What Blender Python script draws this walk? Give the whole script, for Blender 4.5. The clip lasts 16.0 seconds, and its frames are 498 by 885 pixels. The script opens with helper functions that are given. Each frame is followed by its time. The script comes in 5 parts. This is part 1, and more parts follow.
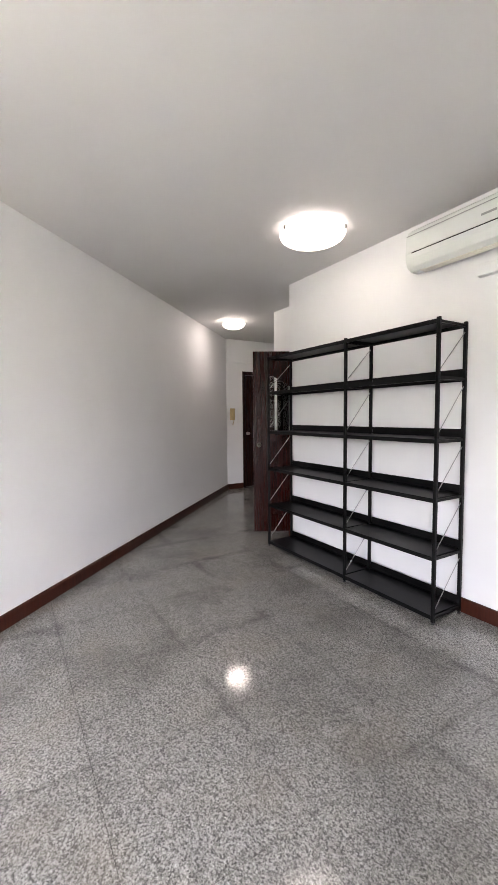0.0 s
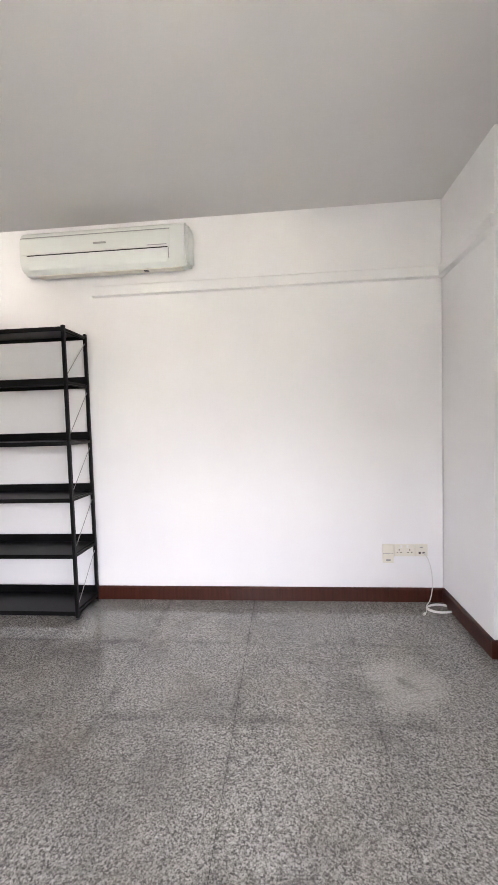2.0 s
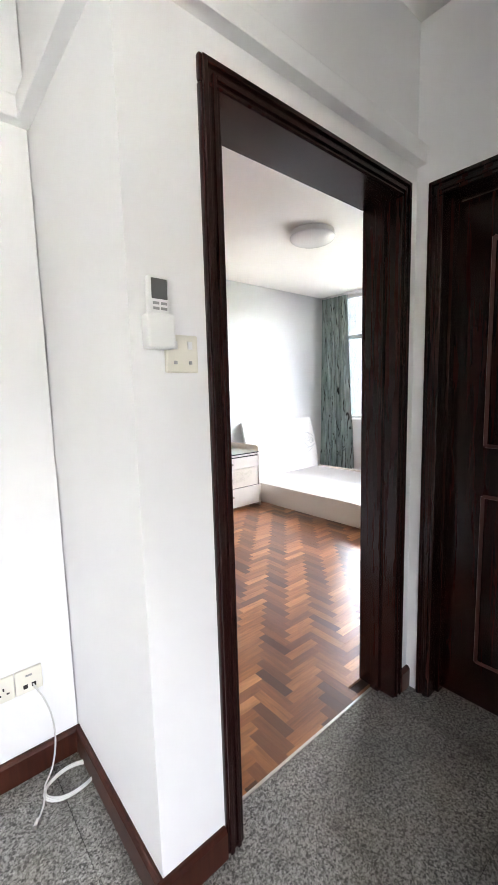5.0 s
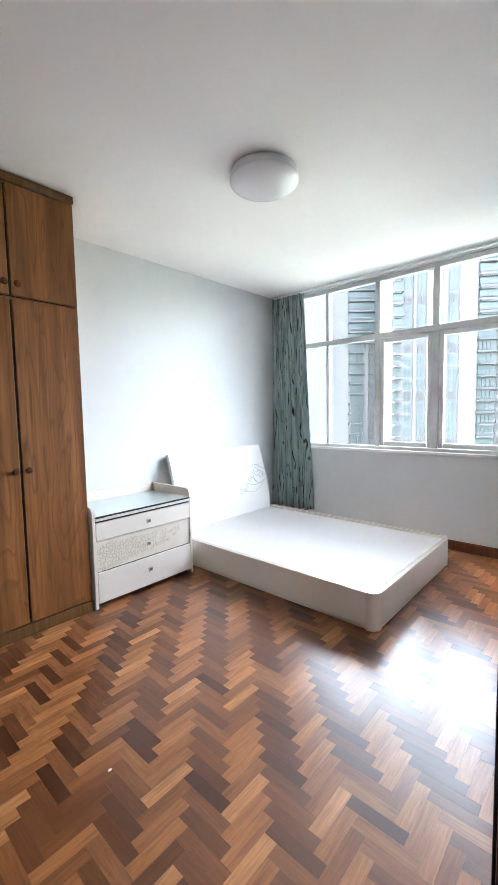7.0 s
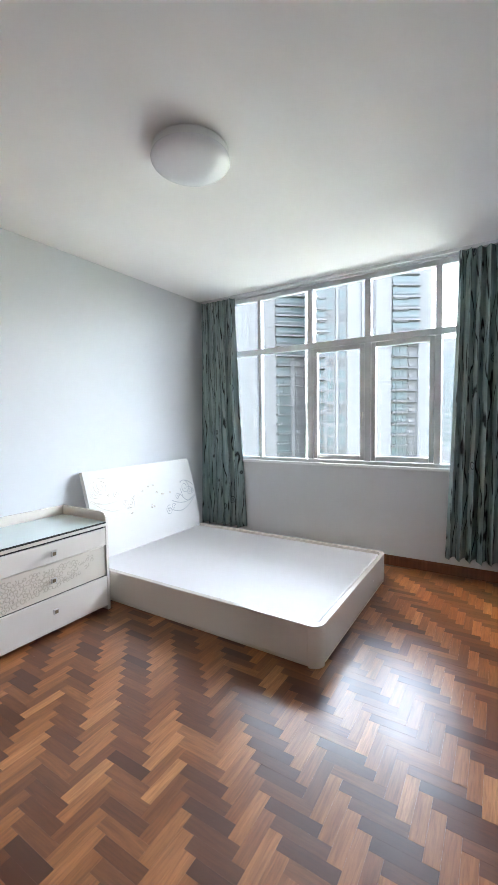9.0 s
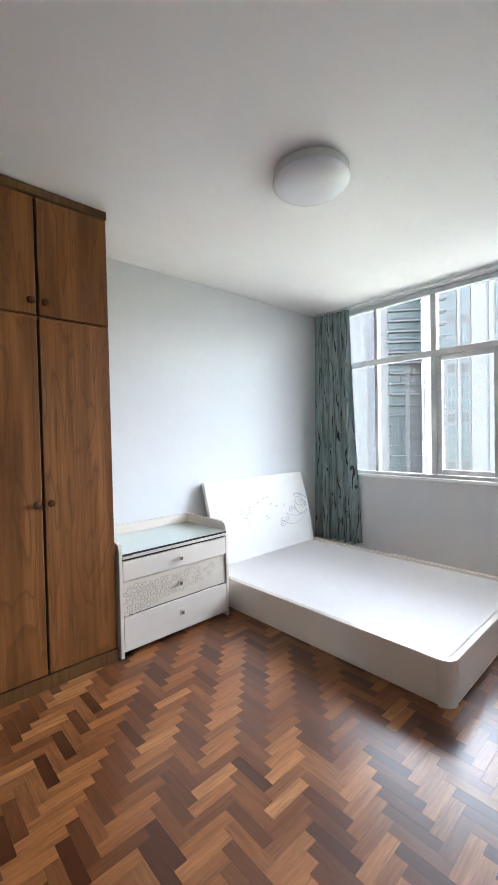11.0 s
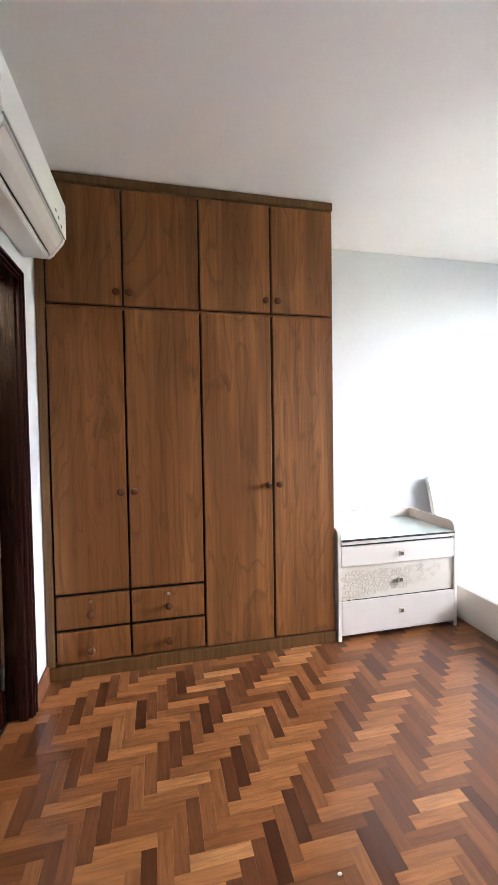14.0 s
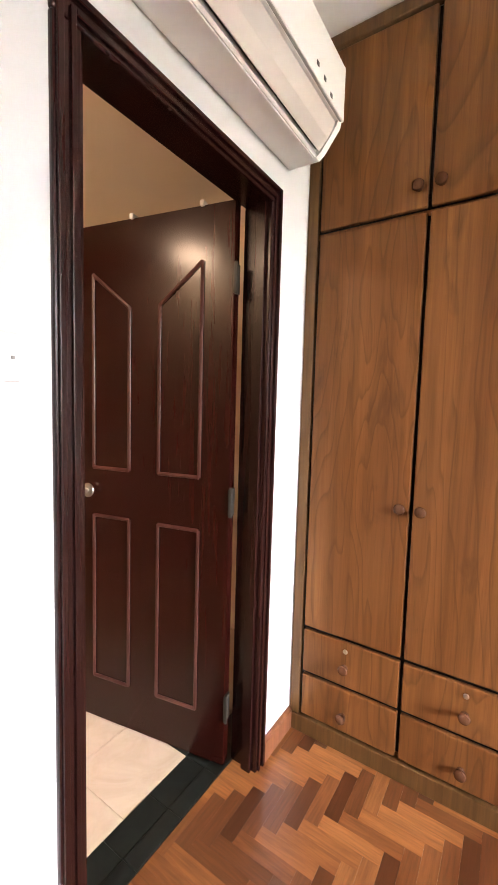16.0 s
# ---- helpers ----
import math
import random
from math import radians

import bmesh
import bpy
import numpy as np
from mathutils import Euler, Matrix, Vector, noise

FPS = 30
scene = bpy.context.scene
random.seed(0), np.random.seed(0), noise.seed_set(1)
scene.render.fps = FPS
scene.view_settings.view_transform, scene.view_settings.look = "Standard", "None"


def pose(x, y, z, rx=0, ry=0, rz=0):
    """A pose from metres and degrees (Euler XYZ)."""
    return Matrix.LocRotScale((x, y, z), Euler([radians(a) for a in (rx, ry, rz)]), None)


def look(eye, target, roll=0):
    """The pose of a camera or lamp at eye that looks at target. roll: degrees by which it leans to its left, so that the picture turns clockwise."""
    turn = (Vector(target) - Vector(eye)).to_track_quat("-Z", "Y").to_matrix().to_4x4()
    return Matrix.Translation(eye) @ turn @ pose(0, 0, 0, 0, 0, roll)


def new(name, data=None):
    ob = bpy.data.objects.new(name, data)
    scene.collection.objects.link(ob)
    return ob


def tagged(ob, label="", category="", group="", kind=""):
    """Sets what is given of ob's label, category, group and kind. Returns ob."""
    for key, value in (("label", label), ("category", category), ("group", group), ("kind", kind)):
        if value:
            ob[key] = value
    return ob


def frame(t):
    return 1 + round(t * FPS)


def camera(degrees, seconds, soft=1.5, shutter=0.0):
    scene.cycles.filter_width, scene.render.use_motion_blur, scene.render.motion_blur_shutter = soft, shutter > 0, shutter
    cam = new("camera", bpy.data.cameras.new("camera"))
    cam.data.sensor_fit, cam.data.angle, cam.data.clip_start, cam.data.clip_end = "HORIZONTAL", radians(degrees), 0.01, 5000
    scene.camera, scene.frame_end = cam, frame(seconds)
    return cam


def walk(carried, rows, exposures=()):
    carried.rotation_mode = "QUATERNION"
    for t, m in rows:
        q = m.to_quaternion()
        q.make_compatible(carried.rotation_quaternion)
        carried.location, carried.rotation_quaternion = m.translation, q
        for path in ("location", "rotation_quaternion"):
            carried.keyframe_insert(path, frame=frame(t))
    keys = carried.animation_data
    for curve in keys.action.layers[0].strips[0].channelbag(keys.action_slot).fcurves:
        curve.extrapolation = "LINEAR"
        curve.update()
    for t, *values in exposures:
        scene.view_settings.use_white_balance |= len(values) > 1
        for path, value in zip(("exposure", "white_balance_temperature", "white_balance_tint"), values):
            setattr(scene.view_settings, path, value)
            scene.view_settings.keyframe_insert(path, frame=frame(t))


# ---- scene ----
cam = camera(63.5, 16.0)

PATH = [
    (0, (-0.93, -2.585, 1.334), (-2.638, -1.554, 1.199), -0.6),
    (0.5, (-1.055, -2.603, 1.312), (-2.45, -1.174, 1.207), -0.9),
    (1, (-1.088, -2.646, 1.283), (-2.116, -0.933, 1.197), -1.4),
    (1.5, (-1.096, -2.759, 1.256), (-1.687, -0.85, 1.175), -1.5),
    (2, (-1.057, -2.802, 1.261), (-1.236, -0.813, 1.162), -1.7),
    (2.5, (-1.129, -2.778, 1.338), (-0.863, -0.803, 1.172), -1.4),
    (3, (-1.073, -2.663, 1.315), (-0.496, -0.755, 1.144), -1.1),
    (3.5, (-0.952, -2.418, 1.33), (-0.091, -0.621, 1.158), -1.6),
    (3.7, (-0.899, -2.29, 1.315), (0.075, -0.554, 1.118), -1.7),
    (5.8, (0.068, -1.084, 1.333), (1.375, 0.414, 1.114), -1.8),
    (6, (0.19, -0.989, 1.324), (1.49, 0.519, 1.135), -1.8),
    (6.5, (0.431, -0.77, 1.342), (1.778, 0.697, 1.166), -1.5),
    (7, (0.609, -0.576, 1.349), (2.09, 0.759, 1.192), -1.1),
    (7.5, (0.783, -0.469, 1.342), (2.374, 0.734, 1.198), -0.8),
    (8, (0.866, -0.446, 1.372), (2.562, 0.604, 1.224), -0.9),
    (8.2, (0.866, -0.433, 1.366), (2.584, 0.581, 1.225), -0.8),
    (10.3, (0.836, -0.34, 1.357), (2.342, 0.976, 1.305), -1.1),
    (10.5, (0.836, -0.351, 1.373), (2.292, 1.019, 1.318), -1.2),
    (11, (0.812, -0.341, 1.378), (2.168, 1.128, 1.333), -1.2),
    (11.5, (0.805, -0.335, 1.375), (2.05, 1.23, 1.341), -1.3),
    (12, (0.805, -0.338, 1.349), (1.928, 1.316, 1.338), -1.6),
    (12.5, (0.792, -0.332, 1.353), (1.783, 1.405, 1.346), -1.7),
    (13, (0.777, -0.32, 1.353), (1.618, 1.494, 1.34), -1.6),
    (13.5, (0.777, -0.314, 1.348), (1.432, 1.576, 1.317), -1.4),
    (14, (0.789, -0.302, 1.352), (1.233, 1.647, 1.286), -0.9),
    (14.5, (0.819, -0.265, 1.337), (1.001, 1.725, 1.243), -0.5),
    (15, (0.877, -0.116, 1.312), (0.691, 1.872, 1.195), 0.2),
    (15.5, (0.905, 0.173, 1.332), (0.304, 2.076, 1.197), 0.9),
    (16, (0.912, 0.548, 1.352), (-0.19, 2.209, 1.191), 1.6),
]
walk(cam, [(t, look(eye, target, roll)) for t, eye, target, roll in PATH],
     exposures=[(0, 4.5, 7100, 22), (2.6, 4.45, 7250, 23), (3.7, 4.75, 7400, 23), (5.8, 5.25, 6550, 12), (6.6, 5.0, 6400, 11), (8.2, 4.53, 6400, 11), (10.3, 4.48, 6500, 12), (12, 4.65, 6550, 13), (13, 4.85, 6650, 15), (14.5, 5.3, 6800, 18), (16, 5.85, 7600, 23)])

# ---- world, sun, large lights ----
world = bpy.data.worlds.new("sky")
world.use_nodes = True
scene.world = world
wn = world.node_tree.nodes
sky = wn.new("ShaderNodeTexSky")
sky.sky_type = "NISHITA"
sky.sun_disc = False
sky.sun_elevation = radians(52)
sky.sun_rotation = radians(349)
sky.air_density, sky.dust_density, sky.ozone_density = 1.0, 6.0, 1.0
wn["Background"].inputs["Strength"].default_value = 0.62
# an overcast sky: half of its blue is lost to the cloud
grey = wn.new("ShaderNodeHueSaturation")
grey.inputs["Saturation"].default_value = 0.45
world.node_tree.links.new(sky.outputs["Color"], grey.inputs["Color"])
world.node_tree.links.new(grey.outputs["Color"], wn["Background"].inputs["Color"])

sun = new("sun", bpy.data.lights.new("sun", "SUN"))
sun.data.energy, sun.data.angle, sun.data.color = 5.0, radians(20), (1.0, 0.96, 0.9)
sun.matrix_world = look((-8, 40, 50), (0, 0, 0))


def daylight_opening(name, at, target, w, h):
    """Marks an opening, a window's or an added one, through which the sky's light enters."""
    lamp = new(name, bpy.data.lights.new(name, "AREA"))
    lamp.data.shape, lamp.data.size, lamp.data.size_y = "RECTANGLE", w, h
    lamp.data.cycles.is_portal = True
    lamp.matrix_world = look(at, target)


daylight_opening("bedroom_daylight", (4.78, 1.0, 1.81), (0, 1.0, 1.81), 2.8, 1.79)
daylight_opening("south_daylight", (-1.65, -5.06, 1.5), (-1.65, 0, 1.5), 0.8, 0.85)
# unseen openings, added to light the slanted wall and the return wall
daylight_opening("east_added_daylight", (0.06, -3.95, 1.25), (-3, -3.95, 1.25), 1.5, 1.9)
daylight_opening("west_added_daylight", (-3.26, -4.15, 1.25), (0, -4.15, 1.25), 0.7, 1.3)

# the bathroom's warm lamp
bath_lamp = new("bath_lamp", bpy.data.lights.new("bath_lamp", "AREA"))
bath_lamp.data.shape, bath_lamp.data.size = "DISK", 0.25
bath_lamp.data.energy, bath_lamp.data.color = 0.30, (1.0, 0.78, 0.57)
bath_lamp.matrix_world = look((-0.5, 0.42, 2.36), (-0.5, 0.42, 0))


# ---- materials ----
def mat(name, rough=0.5, metal=0.0, color=(0.8, 0.8, 0.8), spec=0.5):
    m = bpy.data.materials.new(name)
    m.use_nodes = True
    b = m.node_tree.nodes["Principled BSDF"]
    b.inputs["Base Color"].default_value = (*color, 1)
    b.inputs["Roughness"].default_value = rough
    b.inputs["Metallic"].default_value = metal
    b.inputs["Specular IOR Level"].default_value = spec
    return m


class Nodes:
    """Short hand for wiring one material."""

    def __init__(self, m):
        self.t = m.node_tree
        self.b = self.t.nodes["Principled BSDF"]

    def add(self, kind, **inputs):
        n = self.t.nodes.new(kind)
        for k, v in inputs.items():
            self.put(n, k, v)
        return n

    def put(self, n, key, v):
        s = n.inputs[int(key[1:])] if key[0] == "i" and key[1:].isdigit() else n.inputs[key.replace("_", " ")]
        if isinstance(v, bpy.types.NodeSocket):
            self.t.links.new(v, s)
        else:
            s.default_value = v

    def coords(self, scale=(1, 1, 1), jitter=False, rot=(0, 0, 0)):
        c = self.add("ShaderNodeTexCoord").outputs["Object"]
        if jitter:
            r = self.add("ShaderNodeObjectInfo").outputs["Random"]
            k = self.math("MULTIPLY", r, 37.0)
            v = self.add("ShaderNodeVectorMath", i0=c, i1=k)
            c = v.outputs[0]
        mp = self.add("ShaderNodeMapping", Vector=c, Scale=scale, Rotation=rot)
        return mp.outputs[0]

    def math(self, op, a, b=0.0):
        n = self.add("ShaderNodeMath", i0=a, i1=b)
        n.operation = op
        return n.outputs[0]

    def noise(self, vec, scale, detail=4.0, rough=0.55, distort=0.0):
        return self.add("ShaderNodeTexNoise", Vector=vec, Scale=scale, Detail=detail, Roughness=rough, Distortion=distort).outputs[0]

    def ramp(self, fac, *stops):
        n = self.add("ShaderNodeValToRGB", Fac=fac)
        e = n.color_ramp.elements
        while len(e) < len(stops):
            e.new(0.5)
        for el, (p, c) in zip(e, stops):
            el.position = p
            el.color = (*c, 1) if not isinstance(c, (int, float)) else (c, c, c, 1)
        return n.outputs[0]

    def mix(self, fac, a, b, blend="MIX"):
        n = self.add("ShaderNodeMix")
        n.data_type, n.blend_type = "RGBA", blend
        self.put(n, "i0", fac)
        self.put(n, "i6", a if isinstance(a, bpy.types.NodeSocket) else (*a, 1))
        self.put(n, "i7", b if isinstance(b, bpy.types.NodeSocket) else (*b, 1))
        return n.outputs[2]

    def bump(self, height, strength=0.1, dist=0.002):
        n = self.add("ShaderNodeBump", Height=height, Strength=strength, Distance=dist)
        self.put(self.b, "Normal", n.outputs[0])

    def color(self, c):
        self.put(self.b, "Base Color", c)

    def rough(self, r):
        self.put(self.b, "Roughness", r)


def paint(name, c, rough=0.6, var=0.04, bump=0.12):
    m = mat(name, rough)
    n = Nodes(m)
    v = n.coords()
    big = n.noise(v, 1.3, 3)
    fine = n.noise(v, 160, 3)
    c2 = tuple(x * (1 - var) for x in c)
    n.color(n.mix(n.ramp(big, (0.35, 0.0), (0.7, 1.0)), c, c2))
    n.bump(fine, bump, 0.0012)
    return m


wall_paint = paint("wall_paint", (0.79, 0.795, 0.80))
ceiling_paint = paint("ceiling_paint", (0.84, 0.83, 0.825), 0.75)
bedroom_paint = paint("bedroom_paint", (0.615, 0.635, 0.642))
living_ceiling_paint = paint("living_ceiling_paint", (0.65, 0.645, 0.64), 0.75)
bath_paint = paint("bath_paint", (0.80, 0.70, 0.575), 0.35)
sill_paint = paint("sill_paint", (0.80, 0.82, 0.82), 0.35)
white_plastic = paint("white_plastic", (0.78, 0.79, 0.78), 0.32, 0.03, 0.02)
old_plastic = paint("old_plastic", (0.74, 0.72, 0.63), 0.38, 0.06, 0.02)
white_lacquer = paint("white_lacquer", (0.665, 0.615, 0.545), 0.22, 0.03, 0.02)
ivory_lacquer = paint("ivory_lacquer", (0.64, 0.585, 0.49), 0.28, 0.06, 0.03)
curl_lacquer = paint("curl_lacquer", (0.52, 0.47, 0.37), 0.3, 0.08, 0.02)
bed_lacquer = paint("bed_lacquer", (0.665, 0.665, 0.63), 0.16, 0.03, 0.02)
mattress_board = paint("mattress_board", (0.70, 0.68, 0.67), 0.55, 0.06, 0.2)
dark_plastic = mat("dark_plastic", 0.4, 0, (0.02, 0.02, 0.022))
grey_plastic = mat("grey_plastic", 0.45, 0, (0.30, 0.31, 0.31))
pale_plastic = paint("pale_plastic", (0.66, 0.69, 0.67), 0.32, 0.03, 0.02)
louvre_plastic = paint("louvre_plastic", (0.62, 0.585, 0.55), 0.4, 0.08, 0.02)
scroll_silver = mat("scroll_silver", 0.35, 0.2, (0.40, 0.43, 0.43))
bronze = mat("bronze", 0.5, 0.3, (0.03, 0.028, 0.02))
screen_grey = mat("screen_grey", 0.25, 0, (0.10, 0.105, 0.10))
cable_plastic = mat("cable_plastic", 0.45, 0, (0.62, 0.62, 0.60))
amber_plastic = paint("amber_plastic", (0.52, 0.38, 0.19), 0.4, 0.1, 0.02)
red_plastic = mat("red_plastic", 0.4, 0, (0.5, 0.02, 0.02))
steel = mat("steel", 0.32, 1.0, (0.62, 0.60, 0.57))
aged_brass = mat("aged_brass", 0.45, 1.0, (0.22, 0.17, 0.11))
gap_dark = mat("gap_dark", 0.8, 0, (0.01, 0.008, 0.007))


def black_metal_look():
    m = mat("black_metal", 0.42, 0.0, (0.008, 0.008, 0.009), 0.18)
    n = Nodes(m)
    v = n.coords()
    d = n.noise(v, 9, 5)
    n.color(n.ramp(d, (0.4, (0.002, 0.002, 0.0022)), (0.75, (0.006, 0.006, 0.0063))))
    n.bump(n.noise(v, 400, 2), 0.08, 0.0006)
    return m


black_metal = black_metal_look()


def lacquered_wood(name, dark, light, rough):
    m = mat(name, rough, spec=0.3)
    n = Nodes(m)
    v = n.coords((14, 14, 0.8))
    g = n.noise(v, 3, 6, 0.6, 0.4)
    n.color(n.ramp(g, (0.3, dark), (0.75, light)))
    return m


dark_door_wood = lacquered_wood("dark_door_wood", (0.013, 0.0020, 0.0014), (0.026, 0.0042, 0.0028), 0.20)
dark_frame_wood = lacquered_wood("dark_frame_wood", (0.011, 0.0030, 0.0025), (0.025, 0.0075, 0.006), 0.25)
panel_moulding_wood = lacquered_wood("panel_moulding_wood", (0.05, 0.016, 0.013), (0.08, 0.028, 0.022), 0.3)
skirting_wood = lacquered_wood("skirting_wood", (0.030, 0.007, 0.004), (0.065, 0.017, 0.009), 0.33)
bed_skirting_wood = lacquered_wood("bed_skirting_wood", (0.12, 0.045, 0.02), (0.22, 0.085, 0.04), 0.35)


def walnut():
    """Brown veneer with upright grain, streaks and cathedral figures."""
    m = mat("walnut_veneer", 0.45, spec=0.3)
    n = Nodes(m)
    v = n.coords((1, 1, 0.13), jitter=True)
    warp = n.noise(v, 3.6, 3, 0.5, 0.35)
    cath = n.math("FRACT", n.math("MULTIPLY", warp, 15.0))
    cath = n.ramp(cath, (0.0, 0.0), (0.72, 0.15), (0.93, 1.0), (1.0, 0.0))
    broad = n.noise(n.coords((1, 1, 0.06), jitter=True), 7, 3, 0.6)
    streak = n.noise(n.coords((1, 1, 0.03), jitter=True), 34, 5, 0.7)
    fine = n.noise(n.coords((1, 1, 0.02), jitter=True), 260, 3, 0.6)
    knots = n.noise(n.coords((1, 1, 0.22), jitter=True), 5.2, 4, 0.6, 1.6)
    c = n.ramp(streak, (0.28, (0.1380, 0.0494, 0.0144)), (0.52, (0.2484, 0.0997, 0.0300)), (0.8, (0.3450, 0.1510, 0.0500)))
    c = n.mix(n.ramp(broad, (0.40, 0.55), (0.62, 0.0)), c, (0.102, 0.0341, 0.0081))
    c = n.mix(n.math("MULTIPLY", cath, 0.45), c, (0.079, 0.0260, 0.0067))
    c = n.mix(n.ramp(knots, (0.60, 0.0), (0.72, 0.55)), c, (0.054, 0.0170, 0.0052))
    c = n.mix(n.ramp(fine, (0.60, 0.0), (0.8, 0.5)), c, (0.059, 0.0201, 0.0060))
    n.color(c)
    n.rough(n.ramp(streak, (0.3, 0.40), (0.8, 0.52)))
    n.bump(fine, 0.12, 0.0006)
    return m


walnut_veneer = walnut()
plinth_wood = lacquered_wood("plinth_wood", (0.085, 0.040, 0.013), (0.165, 0.083, 0.028), 0.42)
knob_wood = lacquered_wood("knob_wood", (0.07, 0.028, 0.014), (0.13, 0.055, 0.028), 0.25)


def parquet(name, stops):
    m = mat(name, 0.285, spec=0.65)
    n = Nodes(m)
    r = n.add("ShaderNodeObjectInfo").outputs["Random"]
    isl = n.add("ShaderNodeNewGeometry").outputs["Random Per Island"]
    rnd = n.math("FRACT", n.math("ADD", n.math("MULTIPLY", r, 7.31), n.math("MULTIPLY", isl, 3.77)))
    base = n.ramp(rnd, *stops)
    k = n.math("MULTIPLY", rnd, 53.0)
    tc = n.add("ShaderNodeTexCoord").outputs["UV"]
    shifted = n.add("ShaderNodeVectorMath", i0=tc, i1=k).outputs[0]
    grain = n.noise(n.add("ShaderNodeMapping", Vector=shifted, Scale=(5, 70, 1)).outputs[0], 1.6, 6, 0.65, 0.5)
    figure = n.noise(n.add("ShaderNodeMapping", Vector=shifted, Scale=(6, 40, 1)).outputs[0], 0.6, 2, 0.5, 0.6)
    c = n.mix(n.ramp(grain, (0.38, 0.0), (0.68, 0.45)), base, (0.036, 0.011, 0.004))
    c = n.mix(n.ramp(figure, (0.45, 0.0), (0.75, 0.35)), c, (0.07, 0.022, 0.007))
    n.color(c)
    return m


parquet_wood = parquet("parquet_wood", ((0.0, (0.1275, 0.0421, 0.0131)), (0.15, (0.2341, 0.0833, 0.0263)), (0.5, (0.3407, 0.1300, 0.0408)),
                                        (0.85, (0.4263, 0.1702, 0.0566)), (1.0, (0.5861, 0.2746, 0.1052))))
# cross blocks get darker colours in place of how they reflect the light
parquet_cross_shaded = parquet("parquet_cross_shaded_wood", ((0.0, (0.0527, 0.0151, 0.0059)), (0.25, (0.1054, 0.0333, 0.0114)), (0.65, (0.1589, 0.0545, 0.0185)),
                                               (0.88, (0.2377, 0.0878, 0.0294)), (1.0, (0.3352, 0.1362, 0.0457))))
parquet_bed = mat("parquet_bed", 0.7, 0, (0.035, 0.014, 0.008))


def granite():
    m = mat("grey_granite", 0.11, spec=0.5)
    n = Nodes(m)
    v = n.coords(jitter=True)
    a = n.noise(v, 112, 5, 0.8, 0.3)
    vo = n.add("ShaderNodeTexVoronoi", Vector=v, Scale=190.0)
    chip = n.add("ShaderNodeSeparateColor", i0=vo.outputs["Color"]).outputs[0]
    c = n.ramp(a, (0.30, (0.036, 0.035, 0.032)), (0.44, (0.145, 0.141, 0.128)), (0.56, (0.30, 0.292, 0.268)), (0.72, (0.68, 0.665, 0.625)))
    c = n.mix(n.ramp(chip, (0.74, 0.0), (0.80, 0.5)), c, (0.44, 0.43, 0.40))
    c = n.mix(n.ramp(chip, (0.14, 0.65), (0.19, 0.0)), c, (0.04, 0.039, 0.037))
    tone = n.add("ShaderNodeObjectInfo").outputs["Random"]
    c = n.mix(n.math("MULTIPLY", tone, 0.10), c, (0.10, 0.097, 0.090))
    world_at = n.add("ShaderNodeNewGeometry").outputs["Position"]
    st = n.noise(world_at, 1.7, 5, 0.65)
    c = n.mix(n.ramp(st, (0.46, 0.0), (0.68, 0.5)), c, (0.075, 0.071, 0.062))
    tan_stain = n.noise(world_at, 2.6, 3, 0.5)
    c = n.mix(n.ramp(tan_stain, (0.52, 0.0), (0.72, 0.22)), c, (0.24, 0.20, 0.15))
    # damp stains that have crept into some of the tiles from their joints
    own = n.add("ShaderNodeSeparateXYZ", Vector=n.add("ShaderNodeTexCoord").outputs["Object"])
    off = [n.math("ABSOLUTE", n.math("SUBTRACT", own.outputs[k], 0.2985)) for k in (0, 1)]
    edge = n.math("MAXIMUM", off[0], off[1])
    creep = n.math("ADD", edge, n.math("MULTIPLY", n.math("SUBTRACT", n.noise(world_at, 2.3, 5, 0.7), 0.5), 0.34))
    c = n.mix(n.ramp(creep, (0.275, 0.0), (0.33, 0.42)), c, (0.055, 0.053, 0.048))
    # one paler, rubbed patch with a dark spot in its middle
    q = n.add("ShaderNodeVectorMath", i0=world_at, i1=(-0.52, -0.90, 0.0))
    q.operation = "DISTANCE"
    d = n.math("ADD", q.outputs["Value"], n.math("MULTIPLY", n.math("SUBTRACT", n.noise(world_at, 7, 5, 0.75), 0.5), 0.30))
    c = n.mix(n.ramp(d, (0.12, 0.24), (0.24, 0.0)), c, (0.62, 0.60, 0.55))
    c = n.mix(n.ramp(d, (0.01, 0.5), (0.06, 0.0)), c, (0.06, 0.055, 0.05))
    n.color(c)
    n.rough(n.ramp(n.noise(world_at, 3.5, 4, 0.6), (0.35, 0.07), (0.75, 0.15)))
    return m


grey_granite = granite()
grout = mat("grout", 0.9, 0, (0.09, 0.088, 0.085))


def marble(name, a, b, rough=0.15):
    m = mat(name, rough)
    n = Nodes(m)
    v = n.coords(jitter=True)
    k = n.noise(v, 6, 6, 0.65, 1.5)
    n.color(n.ramp(k, (0.3, a), (0.7, b)))
    return m


beige_marble = marble("beige_marble", (0.62, 0.50, 0.36), (0.72, 0.61, 0.46))
black_marble = marble("black_marble", (0.003, 0.005, 0.0045), (0.014, 0.020, 0.017), 0.3)


